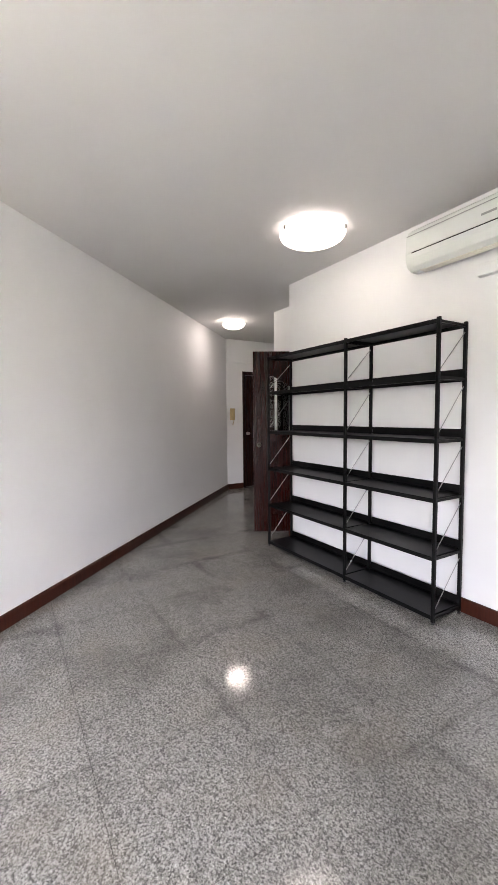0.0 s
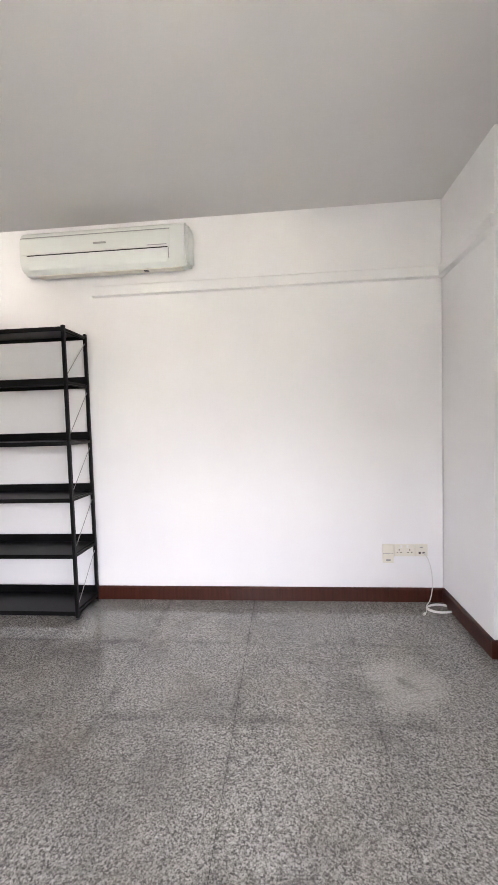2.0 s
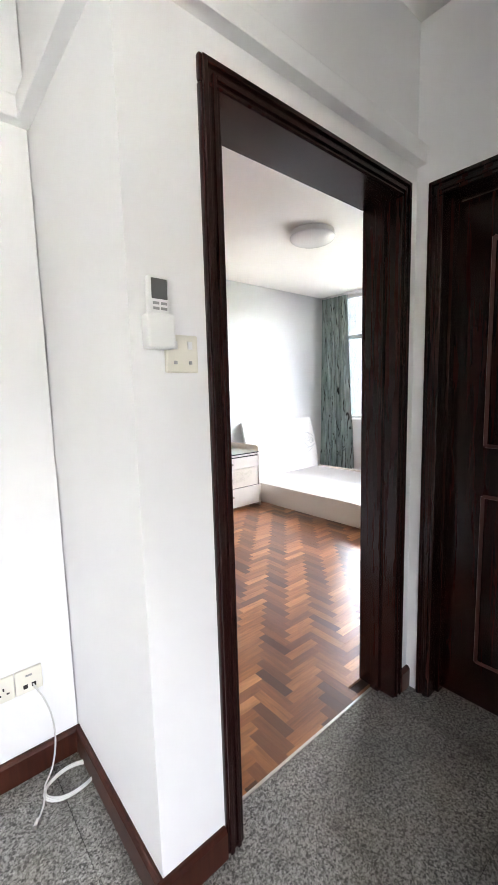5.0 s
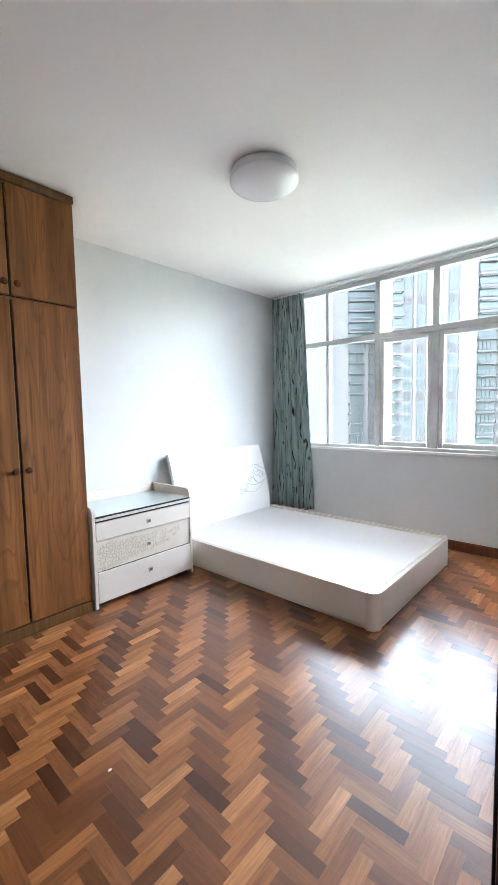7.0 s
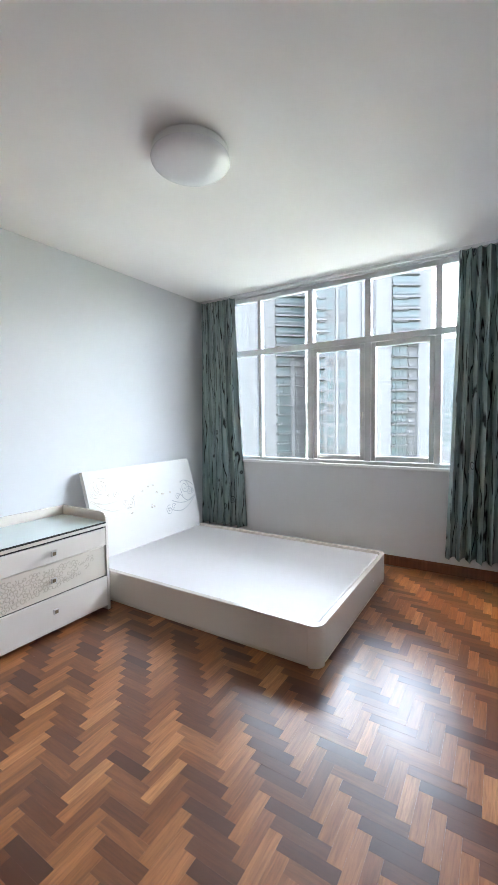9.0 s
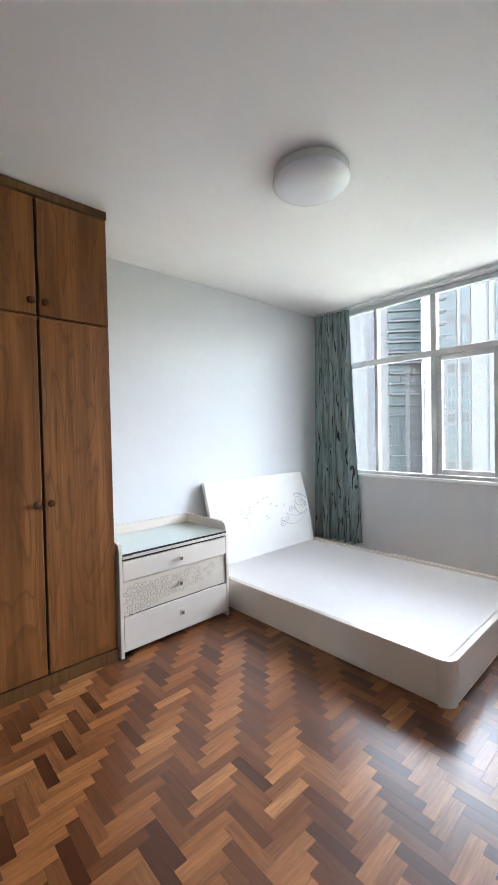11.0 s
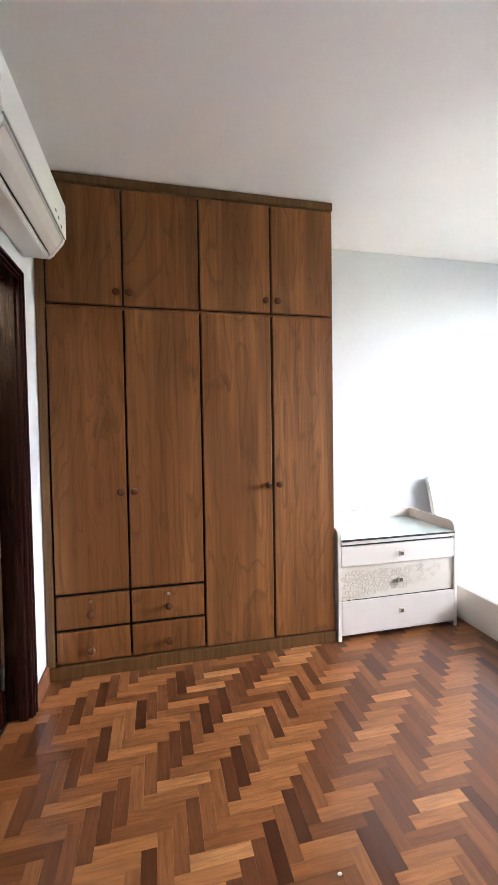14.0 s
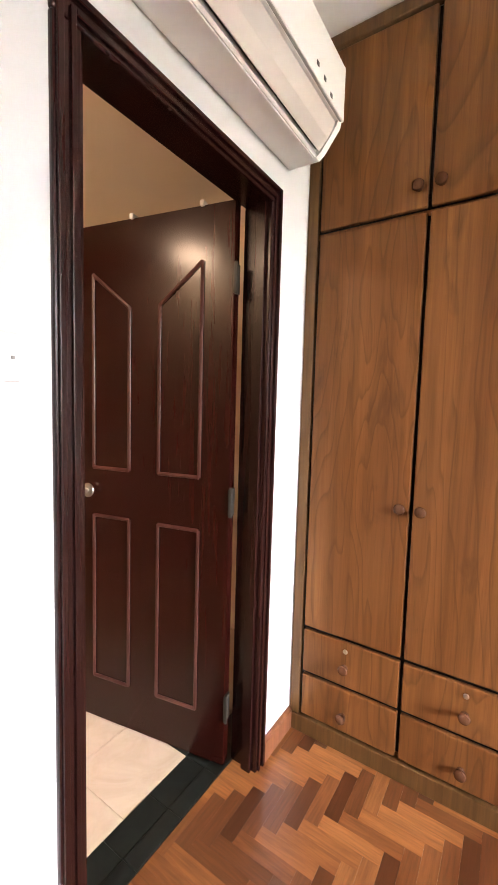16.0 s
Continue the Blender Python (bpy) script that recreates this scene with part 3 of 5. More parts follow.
def glazed_door(at, turn):
    t = thing("door_recess", at, "dark red-brown wooden door with a glass pane, standing open behind the shelf", "door", turn=turn, kind="structure")
    w, h = 0.76, 2.04
    part("stile", bbox(0, 0.10, -0.02, 0.02, 0.008, h, r=0.003), dark_door_wood, t)
    part("stile", bbox(w - 0.17, w, -0.02, 0.02, 0.008, h, r=0.003), dark_door_wood, t)
    part("rail", bbox(0.10, w - 0.17, -0.02, 0.02, 1.86, h), dark_door_wood, t)
    part("rail", bbox(0.10, w - 0.17, -0.02, 0.02, 1.04, 1.16), dark_door_wood, t)
    part("rail", bbox(0.10, w - 0.17, -0.02, 0.02, 0.008, 0.20), dark_door_wood, t)
    part("lower_panel", bbox(0.10, w - 0.17, -0.008, 0.008, 0.20, 1.04), dark_door_wood, t)
    bm = bmesh.new()
    prism(bm, [(w - 0.17, 1.86), (w - 0.17, 1.80), (0.35, 1.66), (0.10, 1.62), (0.10, 1.86)], "y", -0.018, 0.018)
    part("shaped_rail", bm, dark_door_wood, t)
    part("pane", bbox(0.10, w - 0.17, -0.003, 0.003, 1.16, 1.862), plain_glass, t, "clear glass pane")
    for sgn in (-1, 1):
        bm = bmesh.new()
        lathe(bm, [(0.0, 0.055), (0.02, 0.05), (0.024, 0.036), (0.010, 0.026), (0.010, 0.006), (0.026, 0.004), (0.028, 0.0)], 18)
        k = part("knob", bm, bronze, t, "dull bronze knob", True)
        k.matrix_basis = pose(w - 0.06, sgn * 0.02, 1.0, -90 * sgn, 0, 0)
    return t


glazed_door((-4.43, 0.475, 0), 241.5)

# ---- living room things ----
def ceiling_light(at, r, on, label, group, glow=None):
    t = thing("ceiling_light", at, label, "ceiling lamp", group)
    if on:
        part("base_plate", lathe(bmesh.new(), [(0.0, 0.0), (r * 0.70, 0.0), (r * 0.72, -0.022), (0.0, -0.022)], 40), white_plastic, t, "", True)
        part("rim", lathe(bmesh.new(), [(r * 0.70, -0.0225), (r * 0.93, -0.030), (r, -0.040), (r * 0.985, -0.043), (r * 0.70, -0.030)], 48), lamp_rim, t, "translucent rim", True)
        prof = [(0.0, -0.0430), (r * 0.97, -0.0430)]
        prof += [(r * 0.99 * math.cos(a), -0.044 - 0.072 * math.sin(a)) for a in [math.pi / 2 * i / 11 for i in range(12)]]
        prof[-1] = (0.0, prof[-1][1])
        part("diffuser", lathe(bmesh.new(), prof, 48), glow or lamp_on, t, "glowing opal dome", True)
        for k in range(3):
            a = 2 * math.pi * k / 3 + 0.5
            ca, sa = r * 1.01 * math.cos(a), r * 1.01 * math.sin(a)
            part("clip", bbox(ca - 0.009, ca + 0.009, sa - 0.009, sa + 0.009, -0.058, -0.030, r=0.003), steel, t)
        return t
    # near-black disc paints the shadow line between lamp and ceiling
    part("base_plate", lathe(bmesh.new(), [(0.0, 0.0), (r * 0.88, 0.0), (r * 0.88, -0.006), (0.0, -0.006)], 40), gap_dark, t, "dark disc for the shadow line at the ceiling", True)
    part("base_ring", lathe(bmesh.new(), [(0.0, -0.0065), (r * 0.955, -0.0065), (r * 0.965, -0.010), (r * 0.965, -0.046), (0.0, -0.046)], 56), white_plastic, t, "white ring", True)
    prof = [(0.0, -0.0465), (r * 0.985, -0.0465), (r, -0.051)]
    prof += [(r * math.cos(a) ** 0.72, -0.054 - 0.054 * math.sin(a)) for a in [math.pi / 2 * i / 12 for i in range(12)]] + [(0.0, -0.108)]
    part("diffuser", lathe(bmesh.new(), prof, 56), lamp_off, t, "opal dome, switched off", True)
    return t


ceiling_light((-3.262, -0.622, H), 0.238, True, "round white ceiling lamp, switched on, in the living room", "living room ceiling lamps")
ceiling_light((-6.04, 0.262, H), 0.160, True, "smaller round white ceiling lamp, switched on, near the entrance", "living room ceiling lamps", lamp_on_hall)
ceiling_light((2.513, 0.983, HB), 0.200, False, "round opal ceiling lamp, switched off, over the bedroom", "")


def shelf_unit():
    xs, yf, yb, top = (-2.445, -3.222, -4.29), -0.325, -0.045, 1.915
    t = thing("metal_shelf", (xs[1], (yf + yb) / 2, 0), "tall open black metal shelving unit, empty, against a white wall", "shelf")
    ox, oy = xs[1], (yf + yb) / 2
    p = 0.0105
    for x in xs:
        for y in (yf, yb):
            bm = bbox(x - ox - p, x - ox + p, y - oy - p, y - oy + p, 0.012, top, r=0.002)
            post = part("post", bm, black_metal, t)
            part("foot", lathe(bmesh.new(), [(0, 0.0), (0.012, 0.0), (0.012, 0.006), (0.006, 0.008), (0.006, 0.013), (0, 0.013)], 12,
                               (x - ox, y - oy, 0)), dark_plastic, post)
    levels = (0.055, 0.435, 0.805, 1.175, 1.565, 1.905)
    for a, b in ((xs[1], xs[0]), (xs[2], xs[1])):
        for z in levels:
            bm = bmesh.new()
            x0, x1 = a - ox + p + 0.001, b - ox - p - 0.001
            y0, y1 = yf - oy - 0.008, yb - oy + 0.008
            box(bm, x0, x1, y0, y1, z - 0.004, z)
            box(bm, x0, x1, y0, y0 + 0.003, z - 0.028, z - 0.004)
            box(bm, x0, x1, y1 - 0.003, y1, z - 0.028, z - 0.004)
            box(bm, x0, x0 + 0.003, y0 + 0.02, y1 - 0.02, z - 0.028, z - 0.004)
            box(bm, x1 - 0.003, x1, y0 + 0.02, y1 - 0.02, z - 0.028, z - 0.004)
            sh = part("shelf", bm, black_metal, t)
            if z < 1.8:
                part("back_lip", bbox(x0, x1, y1 + 0.001, y1 + 0.004, z - 0.01, z + 0.055), black_metal, sh)
    for x in xs:
        for z in levels:
            part("side_bar", bbox(x - ox - 0.006, x - ox + 0.006, yf - oy + p, yb - oy - p, z - 0.022, z - 0.006), black_metal, t)
    for x in xs:
        for lo, hi in zip(levels, levels[1:]):
            bm = tube(bmesh.new(), [(x - ox, yf - oy, lo + 0.02), (x - ox, yb - oy, hi - 0.05)], 0.0028, 6)
            part("brace", bm, grey_plastic, t, "thin grey wire brace")
    return t


shelf_unit()


def air_conditioner_living():
    t = thing("air_conditioner", (-2.225, 0.0, 2.30), "white wall-mounted split air conditioner close under the ceiling", "air conditioner", "air conditioners")
    w = 0.575
    out = [(0, 0.035), (-0.085, 0.002), (-0.150, 0.0), (-0.185, 0.025), (-0.203, 0.075), (-0.206, 0.115), (-0.201, 0.215), (-0.188, 0.252), (-0.150, 0.278), (0, 0.284)]
    bm = prism(bmesh.new(), out, "x", -w, w)
    bmesh.ops.bevel(bm, geom=[e for e in bm.edges if abs(e.verts[0].co.x - e.verts[1].co.x) < 1e-6], offset=0.020, segments=4, affect="EDGES")
    part("body", bm, pale_plastic, t, "", True)
    bm = prism(bmesh.new(), [(-0.2045, 0.112), (-0.2095, 0.114), (-0.2050, 0.216), (-0.1985, 0.224)], "x", -w + 0.02, w - 0.115)
    part("front_panel", bm, pale_plastic, t)
    bm = prism(bmesh.new(), [(-0.2090, 0.103), (-0.2035, 0.103), (-0.2005, 0.075), (-0.183, 0.027), (-0.188, 0.022), (-0.2075, 0.072)], "x", -w + 0.065, w - 0.135)
    part("louvre", bm, pale_plastic, t, "closed white air flap")
    part("shadow_gap", bbox(-w + 0.065, w - 0.130, -0.2085, -0.2, 0.1045, 0.1105), gap_dark, t)
    bm = prism(bmesh.new(), [(-0.1995, 0.2255), (-0.2025, 0.2215), (-0.2015, 0.2265), (-0.1965, 0.2305)], "x", -w + 0.02, w - 0.115)
    part("panel_seam", bm, grey_plastic, t)
    part("end_seam", bbox(w - 0.128, w - 0.123, -0.2075, -0.2, 0.04, 0.102), grey_plastic, t)
    part("emblem", bbox(-0.05, 0.035, -0.2110, -0.206, 0.156, 0.168, r=0.001), grey_plastic, t, "small grey badge")
    part("marking", bbox(0.31, 0.44, -0.2105, -0.2065, 0.122, 0.127), grey_plastic, t)
    part("underside_grille", bbox(-w + 0.09, w - 0.05, -0.150, -0.088, -0.006, 0.0015, r=0.002), old_plastic, t, "yellowed underside")
    part("drain_cap", bbox(0.26, 0.29, -0.14, -0.115, -0.009, -0.005), dark_plastic, t)
    return t


air_conditioner_living()


def socket_plate(name, at, size, label, holes, axis="y", cat="socket"):
    """A moulded plate on a wall that faces -y, or +x for axis x."""
    t = thing(name, at, label, cat, turn=0 if axis == "y" else 90)
    w, h = size
    part("plate", bbox(-w / 2, w / 2, -0.012, 0.0, -h / 2, h / 2, r=0.003), old_plastic if axis == "y" else white_plastic, t)
    for nm, x, z, a, b, m in holes:
        part(nm, bbox(x - a / 2, x + a / 2, -0.0145, -0.011, z - b / 2, z + b / 2, r=0.0008), m, t)
    return t


def pins(x, z):
    return [("pin_hole", x, z + 0.012, 0.005, 0.010, gap_dark), ("pin_hole", x - 0.012, z - 0.006, 0.009, 0.005, gap_dark), ("pin_hole", x + 0.012, z - 0.006, 0.009, 0.005, gap_dark)]


socket_plate("telephone_socket", (-0.372, 0.0, 0.335), (0.075, 0.13), "yellowed plastic telephone socket box on the wall",
             [("lid_line", 0, 0.0, 0.07, 0.003, grey_plastic), ("port", 0.0, -0.045, 0.03, 0.012, grey_plastic)])
socket_plate("double_socket", (-0.264, 0.0, 0.358), (0.135, 0.085), "yellowed double power socket low on the wall",
             pins(-0.035, -0.008) + pins(0.035, -0.008) + [("rocker", -0.02, 0.026, 0.012, 0.018, white_plastic), ("rocker", 0.02, 0.026, 0.012, 0.018, white_plastic)])
socket_plate("aerial_socket", (-0.152, 0.0, 0.358), (0.085, 0.085), "yellowed aerial socket with a cable plugged in",
             [("port", -0.012, -0.018, 0.014, 0.014, gap_dark), ("port", 0.014, -0.018, 0.014, 0.014, gap_dark), ("lettering", 0, 0.02, 0.02, 0.006, grey_plastic)])
socket_plate("light_switch", (0.122, -0.66, 1.422), (0.085, 0.087), "yellowed double light switch beside the bedroom door",
             [("rocker", -0.02, 0.02, 0.012, 0.018, white_plastic), ("rocker", 0.02, 0.02, 0.012, 0.018, white_plastic), ("screw", -0.02, -0.02, 0.008, 0.008, grey_plastic), ("screw", 0.02, -0.02, 0.008, 0.008, grey_plastic)], cat="switch")


def remote_holder():
    t = thing("remote_control", (0.06, -0.66, 1.43), "white air conditioner remote in a wall holder beside the door", "remote control")
    part("holder", bbox(-0.034, 0.034, -0.035, 0.0, 0.0, 0.075, r=0.006), white_plastic, t)
    h = part("handset", bbox(-0.025, 0.025, -0.029, -0.008, 0.012, 0.155, r=0.006), white_plastic, t)
    part("screen", bbox(-0.019, 0.019, -0.0305, -0.028, 0.105, 0.148, r=0.001), screen_grey, h, "dark grey display")
    for i in range(2):
        for k in range(2):
            x, z = -0.017 + 0.019 * k, 0.082 + 0.011 * i
            part("button", bbox(x, x + 0.015, -0.031, -0.0285, z, z + 0.006, r=0.001), grey_plastic, h)
    return t


remote_holder()


def aerial_cable():
    pts = [(-0.14, -0.014, 0.34), (-0.135, -0.05, 0.335), (-0.12, -0.06, 0.30), (-0.10, -0.055, 0.22), (-0.095, -0.05, 0.12), (-0.115, -0.065, 0.04), (-0.15, -0.09, 0.006)]
    sm = []
    for i in range(len(pts) - 1):
        p0, p1, p2, p3 = (Vector(pts[max(0, min(len(pts) - 1, i + k))]) for k in (-1, 0, 1, 2))
        for s in range(6):
            u = s / 6
            sm.append(0.5 * (2 * p1 + (p2 - p0) * u + (2 * p0 - 5 * p1 + 4 * p2 - p3) * u * u + (3 * p1 - p0 - 3 * p2 + p3) * u ** 3))
    for k in range(3 * 28):
        a = math.pi + 2 * math.pi * k / 28
        rr = 0.085 + 0.008 * math.sin(k * 0.21)
        sm.append(Vector((-0.075 + rr * math.cos(a), -0.125 + 0.055 * math.sin(a) * rr / 0.085, 0.005 + 0.004 * (k // 28) + 0.001 * math.sin(k))))
    sm += [Vector((-0.17, -0.16, 0.005)), Vector((-0.185, -0.185, 0.005)), Vector((-0.195, -0.20, 0.006))]
    t = thing("aerial_cable", (0, 0, 0), "thin grey aerial cable hanging from the socket, coiled on the floor", "cable")
    part("cord", tube(bmesh.new(), sm, 0.003, 8), cable_plastic, t, "", True)
    part("plug", tube(bmesh.new(), [(-0.193, -0.197, 0.0075), (-0.208, -0.217, 0.0075)], 0.007, 10), steel, t, "metal plug", True)
    return t


aerial_cable()


def intercom():
    t = thing("intercom_phone", (-7.30, 0.91, 1.25), "yellowed intercom handset on the wall by the entrance", "intercom", turn=90)
    part("base", bbox(-0.045, 0.045, -0.03, 0.0, 0.0, 0.21, r=0.006), amber_plastic, t)
    part("handset", bbox(-0.03, 0.02, -0.065, -0.03, 0.0, 0.21, r=0.014), amber_plastic, t)
    part("cord", tube(bmesh.new(), [(0.0, -0.04, 0.0), (0.008, -0.04, -0.05), (0.0, -0.03, -0.10), (-0.01, -0.012, -0.05)], 0.004, 6), amber_plastic, t)
    return t


intercom()
socket_plate("light_switch", (-7.30, 1.045, 1.42), (0.085, 0.085), "white light switch by the entrance door", [("rocker", 0, 0, 0.03, 0.05, white_plastic)], axis="x", cat="switch")
socket_plate("light_switch", (-7.30, 1.045, 1.26), (0.085, 0.13), "white double light switch by the entrance door", [("rocker", 0, 0, 0.03, 0.05, white_plastic)], axis="x", cat="switch")


# ---- bedroom: wardrobe ----
def wardrobe():
    x0, x1, yf, yb, top = WW + 0.004, 1.865, 2.025, NW - 0.004, 2.725
    t = thing("wardrobe", (x0, yf, 0), "tall built-in wardrobe in brown walnut veneer with closed doors", "wardrobe")
    W, D = x1 - x0, yb - yf
    bm = bmesh.new()
    box(bm, W - 0.018, W, 0.020, D, 0.075, 2.675)
    box(bm, 0.0, 0.018, 0.020, D, 0.075, 2.675)
    box(bm, 0.018, W - 0.018, D - 0.012, D, 0.075, 2.675)
    box(bm, 0.018, W - 0.018, 0.022, D - 0.012, 2.020, 2.038)
    box(bm, 0.018, W - 0.018, 0.022, D - 0.012, 0.075, 0.09)
    part("carcass", bm, walnut_veneer, t)
    part("inner_dark", bbox(0.02, W - 0.02, 0.024, 0.028, 0.092, 2.018), gap_dark, t)
    part("inner_dark", bbox(0.02, W - 0.02, 0.024, 0.028, 2.005, 2.673), gap_dark, t)
    part("filler_strip", bbox(0.0, 0.042, -0.002, 0.018, 0.075, 2.675, r=0.002), plinth_wood, t)
    part("plinth", bbox(0.0, W, -0.006, 0.03, 0.0, 0.072, r=0.003), plinth_wood, t)
    part("cornice", bbox(0.0, W, -0.005, 0.03, 2.677, top, r=0.006), plinth_wood, t)
    lines = [0.227 - x0, 0.622 - x0, 1.042 - x0, 1.466 - x0, W]
    g = 0.006

    def slab(kind, a, b, lo, hi, knob_at, lock=False):
        d = part(kind, bbox(a + g, b - g, -0.0005, 0.0195, lo + g, hi - g, r=0.0045), walnut_veneer, t)
        kx, kz = knob_at
        k = part("knob", lathe(bmesh.new(), [(0.0, -0.034), (0.011, -0.0335), (0.0175, -0.029), (0.0195, -0.023), (0.0175, -0.017), (0.010, -0.012), (0.009, -0.004), (0.014, 0.0)], 24, (kx, 0, kz), "y"),
                 knob_wood, d, "turned wooden knob", True)
        if lock:
            part("lock", lathe(bmesh.new(), [(0.0, -0.005), (0.008, -0.005), (0.0095, -0.002), (0.0095, 0.0)], 16, (kx, 0, kz + 0.066), "y"), steel, d, "small steel lock", True)
        return d

    for i in range(4):
        a, b = lines[i], lines[i + 1]
        inner = b - 0.035 if i % 2 == 0 else a + 0.035
        slab("upper_door", a, b, 2.035, 2.674, (inner, 2.108))
        slab("lower_door", a, b, 0.463 if i < 2 else 0.072, 2.030, (inner, 1.018))
    for i in range(2):
        a, b = lines[i], lines[i + 1]
        m = (a + b) / 2 - (0.012 if i == 0 else 0.0)
        slab("drawer", a, b, 0.268, 0.459, (m, 0.352), True)
        slab("drawer", a, b, 0.078, 0.264, (m, 0.150))
    return t


wardrobe()


# ---- dresser ----
def dresser():
    x0, x1, yf, yb = 1.876, 2.742, 2.008, 2.53
    t = thing("dresser", (x0, yf, 0), "white three-drawer dresser with a glass top beside the wardrobe", "dresser")
    W, D = x1 - x0, yb - yf
    for xa in (0.0, W - 0.022):
        out = [(0.0, 0.0), (D, 0.0), (D, 0.715), (0.05, 0.715), (0.018, 0.705), (0.002, 0.68), (0.0, 0.66)]
        bm = prism(bmesh.new(), out, "x", xa, xa + 0.022)
        bmesh.ops.bevel(bm, geom=list(bm.edges), offset=0.002, segments=1, affect="EDGES")
        part("side_panel", bm, white_lacquer, t)
    part("top_board", bbox(0.023, W - 0.023, -0.003, D, 0.614, 0.634, r=0.002), white_lacquer, t)
    part("back_edge", bbox(0.022, W - 0.022, D - 0.02, D, 0.634, 0.715, r=0.003), white_lacquer, t)
    part("back_panel", bbox(0.022, W - 0.022, D - 0.02, D - 0.002, 0.03, 0.61), white_lacquer, t)
    part("glass_top", bbox(0.024, W - 0.024, -0.006, D - 0.022, 0.641, 0.648, r=0.002), table_glass, t, "greenish glass sheet")
    part("glass_edge", bbox(0.024, W - 0.024, -0.0085, -0.0065, 0.636, 0.648), gap_dark, t, "dark edge of the glass")
    part("dark_gap", bbox(0.024, W - 0.024, 0.0, 0.05, 0.635, 0.640), gap_dark, t)
    part("carcass_dark", bbox(0.023, W - 0.023, 0.022, 0.03, 0.03, 0.613), gap_dark, t)
    part("maker_tag", bbox(0.03, 0.085, -0.0105, -0.0088, 0.634, 0.649), dark_plastic, t)

    def drawer(lo, hi, y, m, label=""):
        d = part("drawer", bbox(0.024, W - 0.024, y, y + 0.018, lo, hi, r=0.003), m, t, label)
        z = (lo + hi) / 2 + (0.0 if hi > 0.3 else 0.015)
        if hi - lo > 0.2 and hi < 0.4:
            z = hi - 0.085
        k = part("handle", bbox(W / 2 - 0.017, W / 2 + 0.017, y - 0.028, y - 0.016, z - 0.017, z + 0.017, r=0.003), steel, d, "square brushed metal knob")
        part("face", bbox(W / 2 - 0.011, W / 2 + 0.011, y - 0.0305, y - 0.0275, z - 0.011, z + 0.011, r=0.001), aged_brass, k)
        part("stem", bbox(W / 2 - 0.006, W / 2 + 0.006, y - 0.017, y + 0.001, z - 0.006, z + 0.006), steel, d)
        return d
    drawer(0.475, 0.600, 0.0, white_lacquer)
    mid = drawer(0.255, 0.470, 0.012, ivory_lacquer, "ivory drawer front with a band of raised curls")
    drawer(0.035, 0.250, 0.0, white_lacquer)
    # raised curls, close-set in a band that thins out towards one end
    rnd = random.Random(5)
    bm = bmesh.new()
    for i in range(24):
        for k in range(6):
            u = (i + 0.5 * (k % 2)) / 24
            half = 0.078 * (1 - 0.5 * u)
            if u > 0.6 and rnd.random() < (u - 0.6) * 1.9:
                continue
            x = 0.045 + u * (W - 0.16) + rnd.uniform(-0.006, 0.006)
            z = 0.345 + 0.045 * u + half * (k - 2.5) / 2.5 + rnd.uniform(-0.005, 0.005)
            r = rnd.uniform(0.014, 0.022) * (1 - 0.25 * u)
            a0, span, sg = rnd.uniform(0, 6.28), rnd.uniform(3.6, 6.4), rnd.choice((-1, 1))
            pts = [(x + r * (1 - 0.55 * q / 10) * math.cos(a0 + sg * span * q / 10), 0.0122, z + r * (1 - 0.55 * q / 10) * math.sin(a0 + sg * span * q / 10)) for q in range(11)]
            tube(bm, pts, 0.0042 * (1 - 0.35 * u), 6, 0.5, Vector((0, 1, 0)))
    part("raised_pattern", bm, curl_lacquer, mid, "pale raised scroll pattern", True)
    return t


dresser()


# ---- bed ----
def spiral(cx, cz, r, turns, a0, n=40, sgn=1):
    return [(cx + r * (1 - 0.85 * k / n) * math.cos(a0 + sgn * turns * 6.283 * k / n), cz + r * (1 - 0.85 * k / n) * math.sin(a0 + sgn * turns * 6.283 * k / n)) for k in range(n + 1)]


